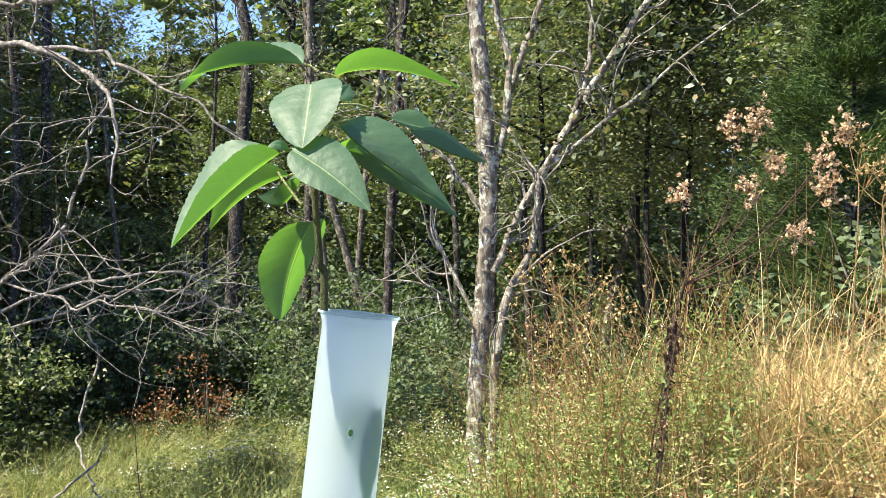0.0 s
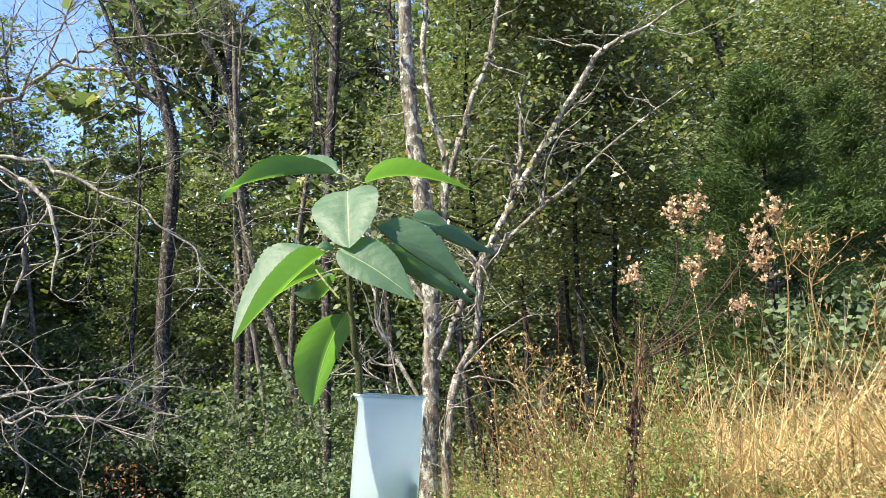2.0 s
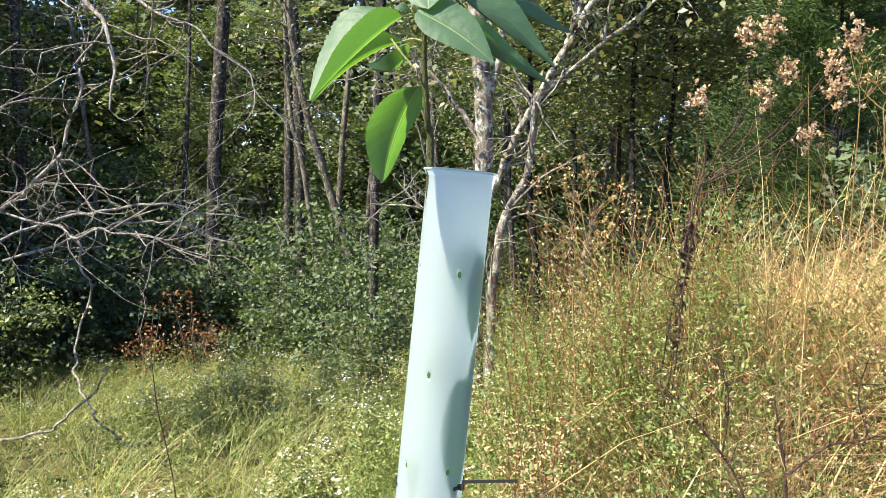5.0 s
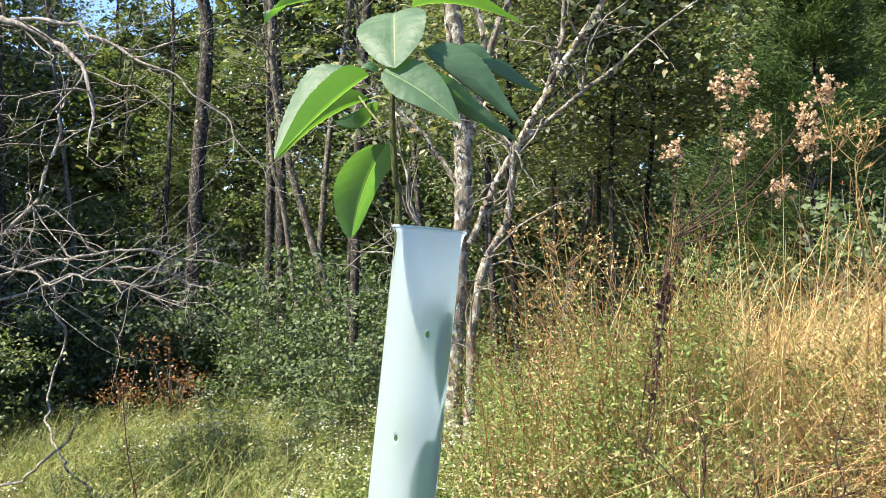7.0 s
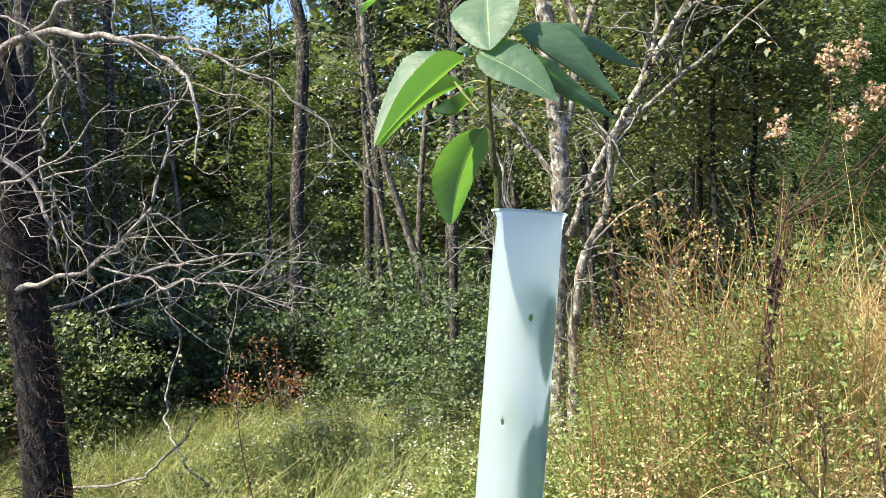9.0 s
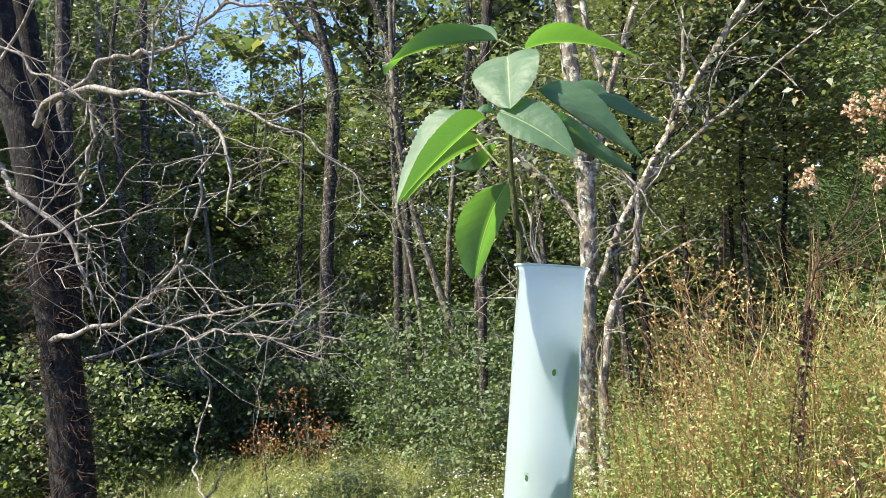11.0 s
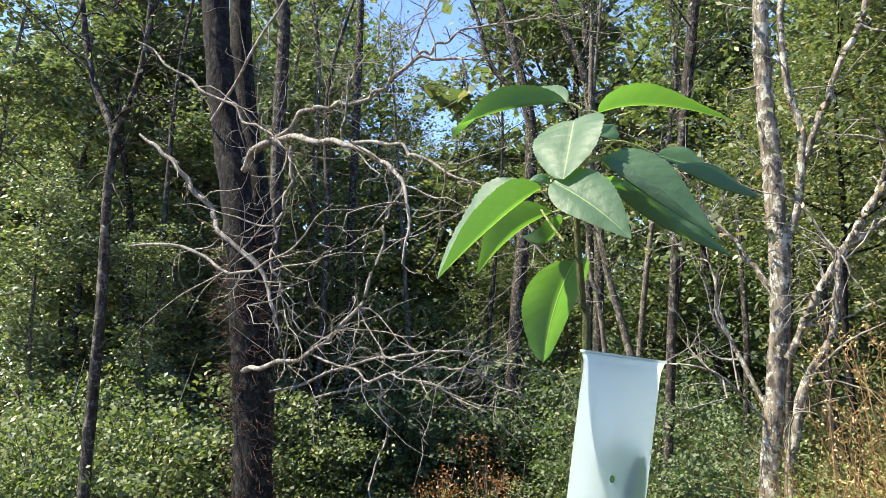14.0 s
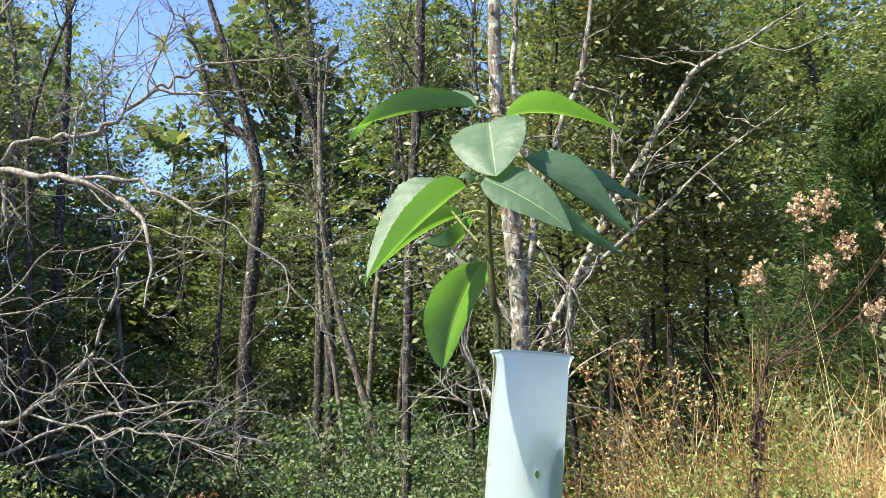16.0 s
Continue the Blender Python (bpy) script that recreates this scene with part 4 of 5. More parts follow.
def shrubs():
    rng = np.random.default_rng(9)
    kinds = [shrub(90 + k, SHRUB, 2.2, 2.0, 72, 92, 0.069, "woodland_shrub", "dense dark green shrub at the foot of the wood") for k in range(3)]
    kinds += [shrub(95, RUST, 1.5, 0.8, 20, 26, 0.06, "rusty_shrub", "small shrub with rust red dry leaves")]
    kinds += [shrub(96 + k, SHRUB, 1.6, 1.7, 44, 110, 0.05, "bramble_bush", "tangled bramble bush with olive leaves", 0.7) for k in range(2)]
    kinds += [shrub(98, LOCUST, 1.9, 2.0, 75, 120, 0.05, "sunlit_shrub", "light green sunlit shrub beside the dark trunk")]
    spots = []
    for x in np.arange(-14, 2.5, 0.95):
        spots.append((x + rng.normal(0, 0.2), 15.6 + rng.normal(0, 0.35) - (2.5 if x < -9 else 0), int(rng.integers(0, 3)), 0.95))
    for x in np.arange(-16, 4, 1.5):
        spots.append((x + rng.normal(0, 0.2), 18.6 + rng.normal(0, 0.3), int(rng.integers(0, 3)), 1.9))
    for x in np.arange(-18, 7, 1.9):
        spots.append((x + rng.normal(0, 0.3), 22.6 + rng.normal(0, 0.4), int(rng.integers(0, 3)), 2.3))
    for x in np.arange(-13, -6.0, 0.9):
        spots.append((x, 11.3 + rng.normal(0, 0.3) + 0.45 * (x + 8), 6 if rng.random() < 0.5 else int(rng.integers(0, 3)), 1.0))
    for x in np.arange(-7.4, 0.6, 0.75):
        spots.append((x + rng.normal(0, 0.15), 14.6 + rng.normal(0, 0.5), 6 if rng.random() < 0.2 and x > -3 else int(rng.integers(0, 3)), rng.uniform(0.8, 1.4)))
    for x, y, s in [(-0.8, 9.1, 0.5), (-0.6, 11.0, 0.7), (0.1, 9.6, 0.55)]:
        spots.append((x, y, 6, s))
    for x, y in [(-4.4, 11.9), (-3.8, 12.2)]:
        spots.append((x, y, 3, 0.95))
    for x, y in [(-6.8, 8.0), (-7.8, 7.6), (-9.0, 7.2), (-8.2, 9.0), (-6.9, 7.2), (-8.6, 6.4)]:
        spots.append((x, y, 6, 1.05))
    for x, y, s in [(-6.6, 10.6, 1.0), (-7.4, 10.2, 1.1)]:
        spots.append((x, y, 6, s))
    for x, y in [(-0.9, 13.2), (-0.2, 12.2)]:
        spots.append((x, y, int(rng.integers(0, 3)), 0.8))
    for x, y, s in [(-1.3, 11.2, 0.95), (-0.75, 10.9, 0.85), (-1.9, 11.7, 0.9), (-2.6, 12.2, 0.8), (-0.25, 10.2, 0.75), (-1.0, 9.3, 0.72), (-0.45, 9.0, 0.6)]:
        spots.append((x, y, int(rng.integers(0, 3)), s))
    for x, y in [(1.15, 4.9), (1.7, 4.7)]:
        spots.append((x, y, int(rng.integers(4, 6)), 0.68))
    for x, y in [(2.7, 6.3), (3.5, 5.8), (4.3, 5.2), (2.5, 4.6), (3.4, 4.4), (5.2, 4.6), (6.2, 4.4)]:
        spots.append((x, y, int(rng.integers(4, 6)), 0.85))
    planted(kinds, spots, rng)


shrubs()


def cedar(at, height, seed):
    rng = np.random.default_rng(seed)
    root = thing("cedar_tree", (at[0], at[1], float(h(*at))), "feathery dark green young cedar", "tree")
    limb_piece("trunk", [(0, 0, -0.2, 0.026), (0.02, 0, height * 0.5, 0.018), (0, 0.03, height, 0.004)], BLACK_BARK, root, rng)
    lot, pts = [], []
    many = 36
    for k in range(120):
        z = height * rng.uniform(0.26, 0.98)
        L = 0.42 * height * (1.02 - z / height) ** 0.8 * rng.uniform(0.6, 1.1)
        a = rng.uniform(0, 6.28)
        d = np.array([math.cos(a), math.sin(a), 0.45])
        row = [(0, 0, z, 0.008), *[(*(np.array([0, 0, z]) + d * L * s + np.array([0, 0, -0.1 * L * s * s])), 0.006 * (1.05 - s)) for s in (0.5, 1.0)]]
        lot.append(row)
        q = spline(row, 20)[5:, :3]
        pts.append((np.repeat(q, many, 0) + rng.standard_normal((len(q) * many, 3)) * 0.045, np.repeat(d[None], len(q) * many, 0)))
    twig_piece("bough_spray", lot, GREY_BARK, root)
    # feathery sprays: thin pointed strands along each bough
    c, way = (np.concatenate(p) for p in zip(*pts))
    way = way + rng.standard_normal(way.shape) * 0.55
    way /= np.linalg.norm(way, axis=1, keepdims=True)
    side = np.cross(way, rng.standard_normal(way.shape))
    side /= np.linalg.norm(side, axis=1, keepdims=True)
    L = rng.uniform(0.03, 0.065, (len(c), 1))
    v = np.stack([c - way * L * 0.5 - side * 0.0048, c - way * L * 0.5 + side * 0.0048, c + way * L * 0.5], 1).reshape(-1, 3)
    piece("foliage", mesh_of("foliage", v, np.arange(len(v)).reshape(-1, 3), NEEDLES), root, kind="stuff")


cedar((2.45, 5.3), 3.1, 31)
cedar((3.6, 6.6), 3.6, 32)


# ---- field ----
def blades(xy, height, rng, width=0.004, bend=0.35, z0=None, a=None, lean=0.0):
    """Curved grass blades: three quads each, narrowing to the tip."""
    m = len(xy)
    z = h(xy[:, 0], xy[:, 1]) if z0 is None else z0
    a = rng.uniform(0, 6.28, m) if a is None else a
    d = np.stack([np.cos(a), np.sin(a), np.zeros(m)], 1)
    s = np.stack([-np.sin(a + 0.6), np.cos(a + 0.6), np.zeros(m)], 1)
    H = (height * rng.uniform(0.55, 1.15, m))[:, None]
    b = bend * rng.uniform(0.1, 1.6, m)[:, None]
    base = np.stack([xy[:, 0], xy[:, 1], z], 1)
    w = (width * rng.uniform(0.6, 1.4, m))[:, None]
    slope = lean * rng.uniform(-0.3, 1.0, m)[:, None]
    rows = []
    for q in (0.0, 0.35, 0.7, 1.0):
        c = base + np.array([0, 0, 1.0]) * H * q * (1 - 0.25 * b * q) + d * H * (b * q**2 + slope * q)
        ww = w * (1 - 0.85 * q)
        rows += [c - s * ww, c + s * ww]
    v = np.stack(rows, 1).reshape(-1, 3)
    k = np.arange(m)[:, None] * 8
    f = np.concatenate([k + np.array([[0, 1, 3, 2]]), k + np.array([[2, 3, 5, 4]]), k + np.array([[4, 5, 7, 6]])], 1).reshape(-1, 4)
    return v, f


def stuff(name, lot, mat, label, category):
    v, f = joined(lot)
    tagged(new(name, mesh_of(name, v, f, mat)), label, category, kind="stuff")


def scatter(rng, m, x0, x1, y0, y1, keep):
    p = np.stack([rng.uniform(x0, x1, m), rng.uniform(y0, y1, m)], 1)
    return p[keep(p[:, 0], p[:, 1])]


def leafy(p, z, tall, per, leaf, rng, wide, slim=0.4, up=0.4, small=False):
    """Small leaves set round upright stems."""
    lot = []
    shoots = 6
    node = rng.uniform(0.2, 1.0, (shoots, len(p)))
    out = rng.standard_normal((shoots, len(p), 3)) * np.array([wide, wide, 0.03]) * (1.25 - 0.6 * node)[..., None]
    for k in range(per):
        q = k % shoots
        c = np.stack([p[:, 0], p[:, 1], z + tall * node[q]], 1) + out[q] * rng.uniform(0.4, 1.1, (len(p), 1)) + rng.standard_normal((len(p), 3)) * leaf * 0.7
        lot.append(leaf_cloud(c, leaf, rng, up, slim, 0.0, small))
    return lot


def field():
    rng = np.random.default_rng(21)
    def clumped(hubs, each, wide):
        return np.repeat(hubs, each, 0) + rng.normal(0, wide, (each * len(hubs), 2))
    # dry grass along the crest of the bank: tufts whose blades lean out, then loose straws across them
    def crest(x, y):
        return (x > 1.0 - 0.1 * (y - 2.4) + 0.2 * np.sin(3 * y)) & (y > 2.35 + 0.25 * np.sin(2.3 * x))
    tuft = scatter(rng, 520, 0.5, 4.6, 2.1, 4.6, crest)
    a = rng.uniform(0, 6.28, (len(tuft), 22))
    p = (tuft[:, None] + np.stack([np.cos(a), np.sin(a)], -1) * rng.uniform(0, 0.05, a.shape)[..., None]).reshape(-1, 2)
    a = a.ravel() + rng.normal(0, 0.5, a.size)
    lump = 0.75 + 0.28 * np.sin(p[:, 0] * 4.1 + 1) * np.sin(p[:, 1] * 3.3) + 0.2 * np.sin(p[:, 0] * 9 + p[:, 1] * 7)
    lot = [blades(p, 0.84 * lump, rng, 0.0032, 0.8, None, a, 0.7)]
    q = scatter(rng, 4200, 0.3, 4.5, 1.6, 4.5, lambda x, y: x > 0.3 + 0.9 * rng.random(len(x)))
    lot.append(blades(q, 0.52, rng, 0.0026, 1.3, h(q[:, 0], q[:, 1]) + rng.uniform(0, 0.22, len(q)), None, 1.9))
    q = scatter(rng, 420, 0.6, 4.0, 2.3, 4.0, crest)
    lot.append(blades(q, 1.16, rng, 0.0026, 0.35, None, None, 0.35))
    stuff("dry_grass", lot, STRAW, "tangled golden dry grass on the crest of the bank", "grass")
    q = scatter(rng, 1500, 0.35, 2.6, 1.7, 3.3, lambda x, y: rng.random(len(x)) < np.where(x < 1.2, 0.75, 0.25))
    stuff("rusty_stalks", [blades(q, 0.60, rng, 0.0024, 0.7, None, None, 1.4)], RUST, "rust brown dry stalks leaning across each other", "weeds")
    q = scatter(rng, 3000, 0.5, 4.4, 1.6, 4.2, lambda x, y: x > 0.6)
    stuff("green_blades", [blades(q, 0.58, rng, 0.0026, 0.8, None, None, 0.9)], WEEDS, "green grass blades among the dry grass", "grass")
    # drying weeds on the face of the bank, in uneven clumps with shaded gaps
    def face(x, y):
        return (x > 0.25 + 0.25 * np.sin(2.1 * y)) & (y > 1.45)
    hubs = scatter(rng, 400, 0.1, 4.2, 1.45, 3.9, face)
    p = clumped(hubs, 10, 0.075)
    tall = rng.uniform(0.6, 1.1, len(p)) * np.repeat(rng.uniform(0.18, 0.62, len(hubs)) * (1 + 0.35 * np.exp(-((hubs[:, 1] - 2.3) / 0.4) ** 2)), 10)
    z = h(p[:, 0], p[:, 1])
    s = np.repeat(p, 5, 0) + rng.normal(0, 0.06, (5 * len(p), 2))
    stuff("bank_weed_stalks", [blades(s, np.repeat(tall, 5) * rng.uniform(0.45, 1.3, len(s)), rng, 0.0019, 0.9, None, None, 1.3)], BANK, "thin dry stalks of bank weeds", "weeds")
    stuff("bank_weeds", leafy(p, z, tall, 48, 0.0105, rng, 0.07, 0.40, 0.3, True), BANK, "tangle of drying tan, rusty and green weeds", "weeds")
    # broad green leaves in patches between them
    hubs = scatter(rng, 420, 0.2, 3.6, 1.5, 3.6, lambda x, y: (rng.random(len(x)) < np.where(x < 1.0, 0.95, 0.62)))
    g = clumped(hubs, 8, 0.06)
    lift = rng.uniform(0.6, 1.1, len(g)) * np.repeat(rng.uniform(0.22, 0.64, len(hubs)), 8)
    stuff("bank_greenery", leafy(g, h(g[:, 0], g[:, 1]), lift, 46, 0.0125, rng, 0.055, 0.48, 0.5, True), WEEDS, "patches of green weeds among the dry grass", "weeds")
    # green weeds at the foot of the bank and round the pale tree
    hubs = scatter(rng, 620, -0.5, 2.0, 1.8, 6.8, lambda x, y: (x < 0.5 + 1.4 * rng.random(len(x)) ** 3 + 0.1 * (y - 2)) & (x > -0.2 - 0.06 * y))
    p = clumped(hubs, 6, 0.07)
    tall = rng.uniform(0.6, 1.1, len(p)) * np.repeat(rng.uniform(0.25, 0.8, len(hubs)), 6)
    z = h(p[:, 0], p[:, 1])
    s = np.repeat(p, 3, 0) + rng.normal(0, 0.045, (3 * len(p), 2))
    stuff("weed_stems", [blades(s, np.repeat(tall, 3) * rng.uniform(0.6, 1.05, len(s)), rng, 0.0022, 0.25)], WEEDS, "thin green stems of leafy weeds", "weeds")
    stuff("leafy_weeds", leafy(p, z, tall, 56, 0.019, rng, 0.07, 0.36, 0.4, True), WEEDS, "fresh and yellowing green leafy weeds", "weeds")
    heads = np.stack([p[:, 0], p[:, 1], z + tall], 1)[(rng.random(len(p)) < 0.035) & (p[:, 1] > 2.8)]
    # green meadow falling to the wood: grass tufts, leafy weeds in lumps, white-topped asters
    def mead(x, y):
        return (y < 15.2) & ((x < 0.4) | (y > 5))
    tuft = scatter(rng, 1300, -9.5, 1.4, 2.4, 15.2, mead)
    a = rng.uniform(0, 6.28, (len(tuft), 16))
    q = np.repeat(tuft, 16, 0) + np.stack([np.cos(a), np.sin(a)], -1).reshape(-1, 2) * rng.uniform(0, 0.09, (a.size, 1))
    tall = 0.55 * np.repeat(rng.uniform(0.5, 1.2, len(tuft)), 16)
    near = scatter(rng, 15000, -7, 6, -4, 2.9, lambda x, y: (x < 0.1) | (y < 1.6))
    stuff("meadow_grass", [blades(q, tall, rng, 0.0045, 0.9, None, a.ravel(), 0.8), blades(near, 0.17, rng, 0.006, 0.9)], MEADOW, "pale green meadow grass in leaning tufts", "grass")
    hubs = scatter(rng, 1250, -9.5, 1.0, 2.7, 15.2, mead)
    p = clumped(hubs, 8, 0.10)
    z = h(p[:, 0], p[:, 1])
    wave = 0.5 + 0.5 * np.sin(1.7 * hubs[:, 0] + 0.8 * hubs[:, 1]) * np.sin(1.1 * hubs[:, 1] - 0.6 * hubs[:, 0])
    bush = (0.16 + 0.5 * wave * rng.uniform(0.4, 1.2, len(hubs))) * (1 + 0.8 * np.exp(-((hubs[:, 1] - 13.0) / 2.2) ** 2))
    tall = rng.uniform(0.6, 1.1, len(p)) * np.repeat(bush, 8)
    stuff("meadow_plants", leafy(p, z, tall, 32, 0.028, rng, 0.10, 0.34, 0.3, True), MEADOW, "lumpy pale green meadow weeds", "meadow")
    k = (rng.random(len(p)) < 0.5) & (np.repeat(rng.random(len(hubs)), 8) < 0.09)
    heads = np.concatenate([np.stack([p[k, 0], p[k, 1], z[k] + tall[k]], 1), heads])
    c = np.repeat(heads, 12, 0) + rng.standard_normal((len(heads) * 12, 3)) * np.array([0.045, 0.045, 0.02])
    stuff("white_flowers", [leaf_cloud(c, 0.016, rng, 1.0, 0.95)], PETALS, "clusters of small white flowers on meadow weeds", "flowers")


field()


def aster_bush(at, height, wide, seed):
    """A leafy wild aster: many upright stems, small leaves, clusters of white flowers at the top."""
    rng = np.random.default_rng(seed)
    root = thing("aster_bush", (*at, float(h(*at))), "leafy wild aster bush topped with small white flowers", "weed", "aster bushes")
    stems, tips = [], []
    for _ in range(26):
        a, r = rng.uniform(0, 6.28), wide * rng.uniform(0.1, 1.0) ** 0.7
        z = height * rng.uniform(0.55, 1.0) * (1.05 - 0.35 * r / wide)
        e = np.array([r * math.cos(a), r * math.sin(a), z])
        stems.append([(e[0] * 0.3, e[1] * 0.3, -0.05, 0.004), (e[0] * 0.7, e[1] * 0.7, z * 0.55, 0.003), (*e, 0.0015)])
        tips.append(e)
    twig_piece("stem_tuft", stems, WEEDS, root, 4, "", 7)
    pts = [np.repeat(q[5:, :3], 9, 0) + rng.standard_normal((9 * (len(q) - 5), 3)) * 0.045 for q in (spline(r, 20) for r in stems)]
    v, f = leaf_cloud(np.concatenate(pts), 0.034, rng, 0.4, 0.34)
    piece("foliage", mesh_of("foliage", v, f, MEADOW), root, kind="stuff")
    tips = np.array(tips)[rng.random(len(tips)) < 0.6]
    c = np.repeat(tips, 13, 0) + rng.standard_normal((13 * len(tips), 3)) * np.array([0.045, 0.045, 0.03])
    v, f = leaf_cloud(c, 0.019, rng, 0.8, 0.95)
    piece("flower_spray", mesh_of("flower_spray", v, f, PETALS), root, "small white flowers", kind="stuff")


for k, (x, y, tall, wide) in enumerate([(-2.1, 7.4, 0.95, 0.34), (-1.75, 7.6, 0.75, 0.3), (-1.15, 7.8, 0.62, 0.36), (-2.75, 7.6, 0.6, 0.3), (-0.7, 6.6, 0.7, 0.3), (-0.45, 5.2, 0.62, 0.24), (-0.75, 4.4, 0.5, 0.22), (-0.25, 7.4, 0.8, 0.3), (0.12, 4.9, 0.85, 0.26), (0.2, 4.0, 0.6, 0.24)]):
    aster_bush((x, y), tall, wide, 300 + k)


def shoulder_weed(at, height, wide, seed):
    """A tall weed on the shoulder of the bank: bare rusty stalks above a mass of small green leaves."""
    rng = np.random.default_rng(seed)
    root = thing("leafy_weed", (*at, float(h(*at))), "tall leafy green weed with bare rusty stalks", "weed", "weeds on the bank's shoulder")
    stalks = []
    for _ in range(16):
        a, r = rng.uniform(0, 6.28), wide * rng.uniform(0.2, 1.3)
        z = height * rng.uniform(0.6, 1.25)
        x, y = r * math.cos(a), r * math.sin(a)
        stalks.append([(x * 0.2, y * 0.2, -0.05, 0.0020), (x * 0.55 + rng.normal(0, 0.03), y * 0.55, z * 0.5, 0.0016), (x + rng.normal(0, 0.08), y, z, 0.0009)])
    stalks += twigs(stalks, rng, 26, 0.22, 0.0014, 0.7, 0.4, 3)
    twig_piece("stalk_tuft", stalks, RUST, root, 4, "thin rust brown stalks", 6)
    pts = []
    for r in stalks[:16]:
        q = spline(r, 24)[3:20, :3]
        pts.append(np.repeat(q, 16, 0) + rng.standard_normal((16 * len(q), 3)) * 0.045)
    v, f = leaf_cloud(np.concatenate(pts), 0.0145, rng, 0.4, 0.42)
    piece("foliage", mesh_of("foliage", v, f, BANK if seed % 4 == 1 else WEEDS), root, kind="stuff")


for k, (x, y, tall, wide) in enumerate([(0.40, 2.75, 0.66, 0.17), (0.60, 2.95, 0.74, 0.18), (0.82, 3.05, 0.74, 0.18), (0.50, 3.3, 0.8, 0.2), (0.95, 2.75, 0.6, 0.16), (0.34, 2.3, 0.55, 0.15), (0.68, 2.5, 0.6, 0.16), (0.32, 3.6, 0.75, 0.2), (1.1, 3.2, 0.66, 0.18)]):
    shoulder_weed((x, y), tall * 1.2, wide * 1.15, 340 + k)


def seed_weed():
    """The tall brown weed with fluffy seed heads."""
    rng = np.random.default_rng(33)
    at = (0.76, 2.5)
    root = thing("tall_seed_weed", (*at, float(h(*at))), "tall dry brown weed with fluffy tan seed heads", "weed")
    off = np.array([*root.location, 0])
    def rel(rows):
        return [tuple(np.array(r) - off) for r in rows]
    z0 = float(h(*at)) - 0.03
    main = [(0.72, 2.5, z0, 0.006), (0.74, 2.49, 0.9, 0.005), (0.785, 2.48, 1.32, 0.0045), (0.80, 2.47, 1.54, 0.004), (0.86, 2.45, 1.72, 0.003), (0.95, 2.45, 1.83, 0.002)]
    main = [(x, y, z, r * 0.5) for x, y, z, r in main]
    limb_piece("stalk", rel(main), STALK, root, rng, 7)
    limb_piece("stalk", rel([(0.73, 2.47, z0, 0.003), (0.765, 2.46, 1.1, 0.0026), (0.79, 2.45, 1.42, 0.0022), (0.84, 2.44, 1.62, 0.0016)]), STALK, root, rng, 6)
    twig_piece("withered_tuft", [[tuple(np.array((*q[0][:3], 0.0015)) - off), *[tuple(np.array((*p[:3], 0.001)) - off) for p in q[1:]]] for q in twigs([main[1:4]], rng, 60, 0.10, 0.0018, 1.2, -0.4, 3)], STALK, root)
    limb_piece("stalk", rel([(0.70, 2.52, z0, 0.003), (0.75, 2.52, 1.15, 0.0026), (0.815, 2.5, 1.6, 0.002), (0.80, 2.42, 1.88, 0.0012)]), STALK, root, rng, 7)
    q = spline(main, 60)[19:35, :3]
    c = np.repeat(q, 10, 0) + rng.standard_normal((10 * len(q), 3)) * np.array([0.009, 0.009, 0.015])
    v, f = leaf_cloud(c - off[:3], 0.032, rng, 0.0, 0.3, 2.0)
    piece("withered_foliage", mesh_of("withered_foliage", v, f, STALK), root, "dark withered leaves hanging on the stalk", kind="stuff")
    heads = [(0.98, 2.40, 1.89, 0.05), (0.80, 2.41, 1.89, 0.045), (0.93, 2.40, 2.07, 0.05), (1.00, 2.42, 2.08, 0.055), (1.18, 2.36, 1.90, 0.055), (1.21, 2.36, 2.05, 0.055), (1.16, 2.36, 1.97, 0.055), (1.05, 2.42, 1.97, 0.045), (1.12, 2.42, 1.78, 0.05)]
    for x, y, z, r in heads:
        s = spline(main, 40)[rng.integers(24, 36), :3]
        e = np.array([x, y, z])
        limb_piece("branchlet", rel([(*s, 0.0026), (*(0.5 * (s + e) + np.array([0.02, 0, -0.03])), 0.002), (*e, 0.001)]), STALK, root, rng, 5)
        c = e + rng.standard_normal((int(620 * r), 3)) * r * np.array([0.34, 0.34, 0.46])
        tw = [[(*e, 0.0012), (*p, 0.0008)] for p in c[::3]]
        v1, f1 = joined([tube(q, 3, 3) for q in tw])
        piece("head_stalk_spray", mesh_of("head_stalk_spray", v1 - off[:3], f1, STALK), root, kind="stuff")
        # each fluff ball is a small burst of bristles
        cc = np.repeat(c, 10, 0) + rng.standard_normal((len(c) * 10, 3)) * 0.0042
        v, f = leaf_cloud(cc - off[:3], 0.0105, rng, 0.0, 0.7)
        piece("seed_head", mesh_of("seed_head", v, f, FLUFF), root, "fluffy tan seed head", kind="stuff")


seed_weed()


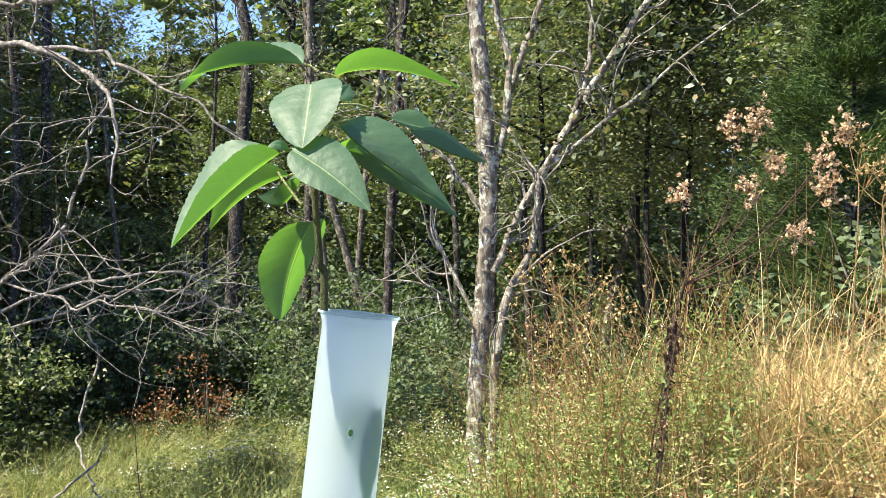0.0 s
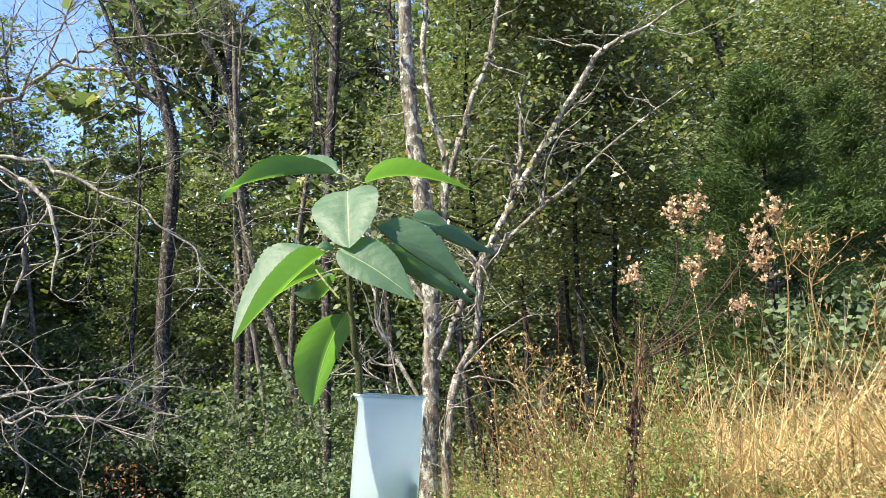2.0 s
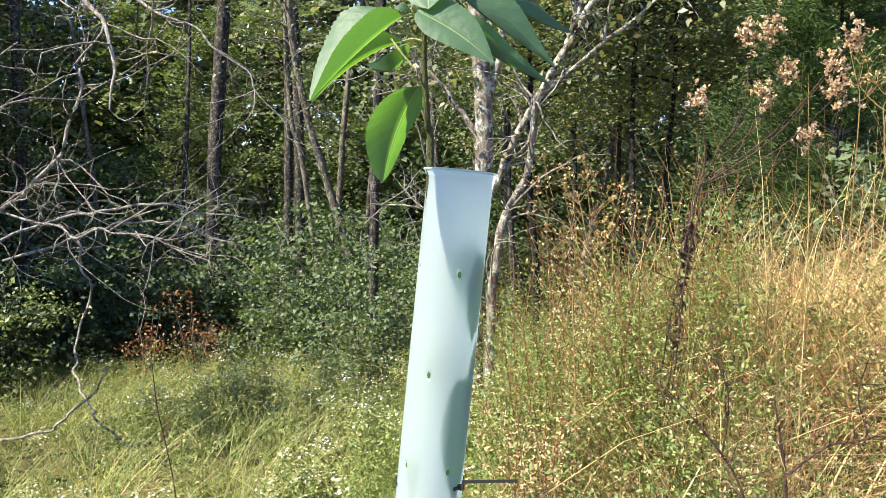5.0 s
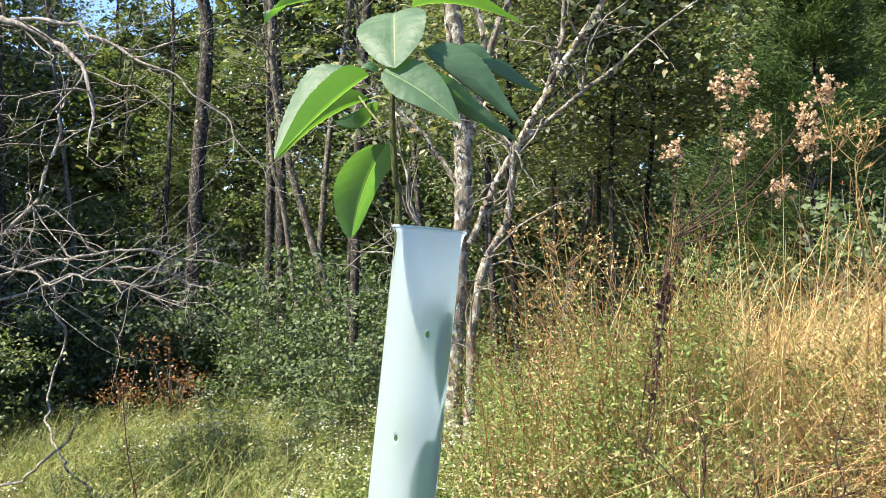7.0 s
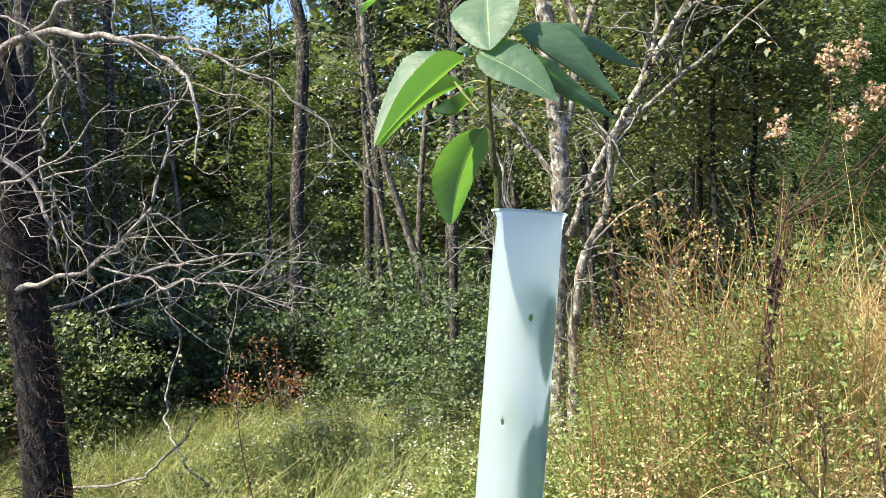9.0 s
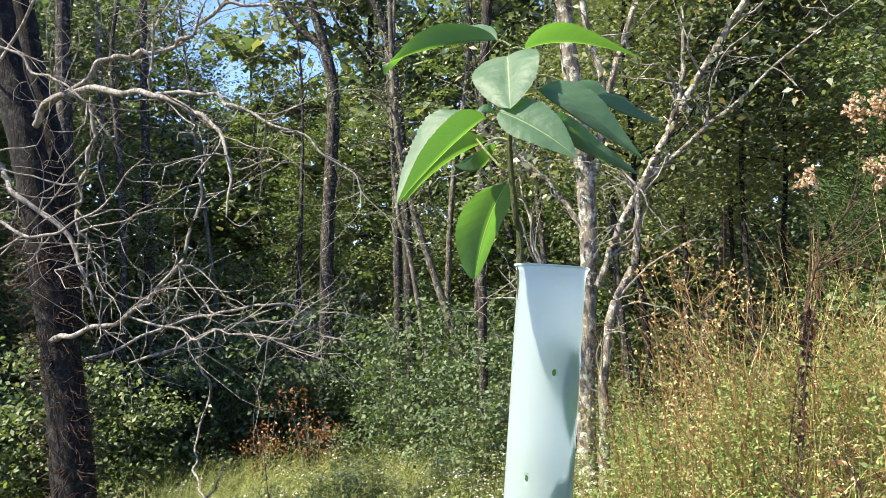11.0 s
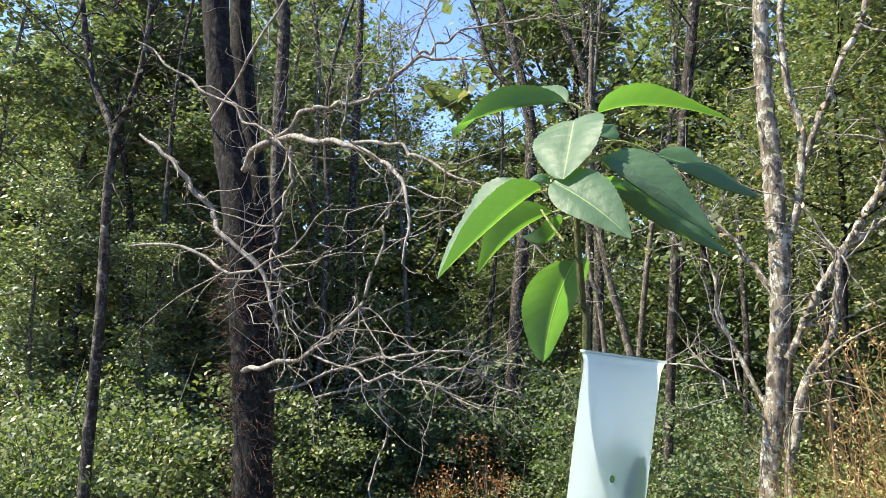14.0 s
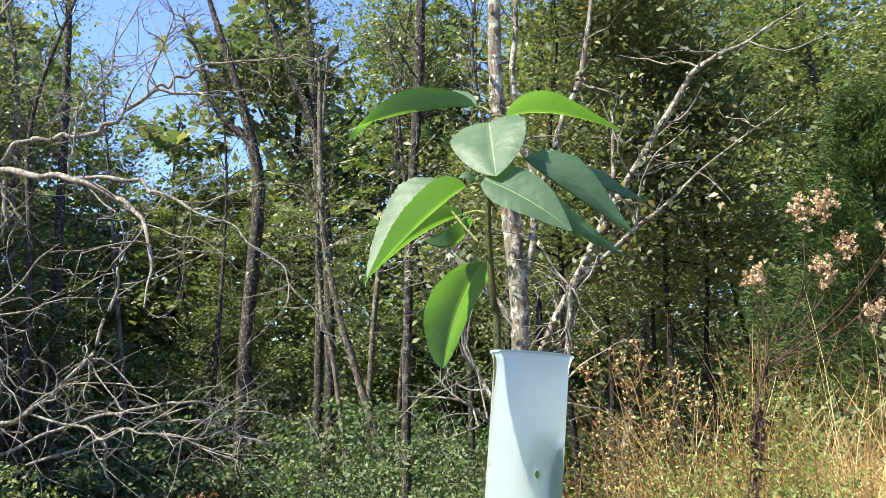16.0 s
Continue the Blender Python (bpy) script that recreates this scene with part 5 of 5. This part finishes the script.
def gold_weed(at, height, seed, spread=0.16):
    rng = np.random.default_rng(seed)
    root = thing("golden_dry_weed", (*at, float(h(*at))), "dry golden brown weed with branched seed heads", "weed", "golden dry weeds")
    top = height - float(h(*at))
    stem = [(0, 0, -0.03, 0.004), (rng.normal(0, 0.03), 0, top * 0.5, 0.0032), (rng.normal(0, 0.05), rng.normal(0, 0.03), top * 0.9, 0.002), (rng.normal(0, 0.06), 0, top, 0.001)]
    limb_piece("stalk", stem, GOLD_STALK, root, rng, 6)
    q = spline(stem, 40)
    lot, tips = [], []
    for _ in range(7):
        p = q[rng.integers(26, 38), :3]
        d = np.array([rng.normal(0, 1), rng.normal(0, 1), 1.3]); d /= np.linalg.norm(d)
        e = p + d * spread * rng.uniform(0.4, 1.0)
        lot.append([(*p, 0.0016), (*(0.5 * (p + e) + np.array([0, 0, -0.01])), 0.0013), (*e, 0.0008)])
        for _ in range(4):
            t = e + np.array([rng.normal(0, 0.02), rng.normal(0, 0.02), rng.uniform(0, 0.04)])
            lot.append([(*e, 0.001), (*t, 0.0008)])
            tips.append(t)
    twig_piece("branchlet_spray", lot, GOLD_STALK, root, 4, "", 4)
    c = np.repeat(np.array(tips), 4, 0) + rng.standard_normal((len(tips) * 4, 3)) * 0.003
    v, f = leaf_cloud(c, 0.010, rng, 0.2, 0.5)
    piece("seed_spray", mesh_of("seed_spray", v, f, STRAW), root, kind="stuff")
    v, f = leaf_cloud(q[rng.integers(4, 34, 8), :3] + rng.standard_normal((8, 3)) * 0.03, 0.035, rng, 0.0, 0.2, 0.6)
    piece("leaves", mesh_of("leaves", v, f, RUST), root, kind="stuff")


for k, (x, y, z) in enumerate([(0.44, 2.95, 1.60), (0.54, 2.72, 1.61), (0.60, 2.9, 1.55), (0.50, 2.6, 1.46), (0.66, 2.65, 1.48), (0.38, 2.8, 1.42), (1.40, 2.5, 1.92), (1.55, 2.7, 1.95), (1.62, 2.5, 1.85), (1.48, 2.9, 2.0)]):
    gold_weed((x, y), z, 200 + k)


def dead_weed(lines, label, seed, count, length):
    """A dark, dry, twiggy weed."""
    rng = np.random.default_rng(seed)
    x, y = lines[0][0][:2]
    root = thing("dead_weed", (x, y, float(h(x, y))), label, "weed", "dead weeds")
    off = np.array([*root.location, 0])
    for r in lines:
        limb_piece("stalk", [tuple(np.array(p) - off) for p in r], STALK, root, rng, 6)
    lot = twigs(lines, rng, count, length, 0.0016, 0.8, 0.35, 4)
    twig_piece("twig_spray", [[tuple(np.array(p) - off) for p in r] for r in lot], STALK, root)
    v, f = leaf_cloud(np.array([r[-1][:3] for r in lot for _ in range(3)]) + rng.standard_normal((3 * len(lot), 3)) * 0.006 - off[:3], 0.012, rng, 0.0, 0.6)
    piece("dry_spray", mesh_of("dry_spray", v, f, RUST), root, kind="stuff")


dead_weed([[(-1.26, 4.0, -0.33, 0.004), (-1.30, 4.0, 0.09, 0.0038), (-1.34, 4.0, 0.32, 0.0034), (-1.38, 4.0, 0.51, 0.003), (-1.40, 4.0, 0.70, 0.0022), (-1.41, 4.0, 0.86, 0.0012)]], "single dark dry stalk standing in the meadow", 51, 16, 0.10)
dead_weed([[(0.80, 1.75, 0.30, 0.004), (0.76, 1.75, 0.80, 0.0035), (0.73, 1.75, 0.98, 0.003), (0.63, 1.75, 1.12, 0.0022), (0.56, 1.75, 1.19, 0.0012)], [(0.69, 1.75, 1.04, 0.0022), (0.70, 1.75, 1.17, 0.0018), (0.67, 1.75, 1.26, 0.001)]], "dark dry branched weed on the near bank", 52, 26, 0.10)
dead_weed([[(0.86, 1.75, 0.30, 0.0045), (0.84, 1.75, 0.85, 0.004), (0.83, 1.75, 0.99, 0.0034), (0.82, 1.75, 1.06, 0.003), (0.80, 1.75, 1.17, 0.0015)], [(0.83, 1.75, 1.0, 0.003), (0.92, 1.75, 1.07, 0.0026), (1.0, 1.75, 1.09, 0.0022), (0.98, 1.75, 1.18, 0.0018), (1.0, 1.75, 1.27, 0.001)]], "dark dry branched weed on the near bank", 53, 30, 0.11)
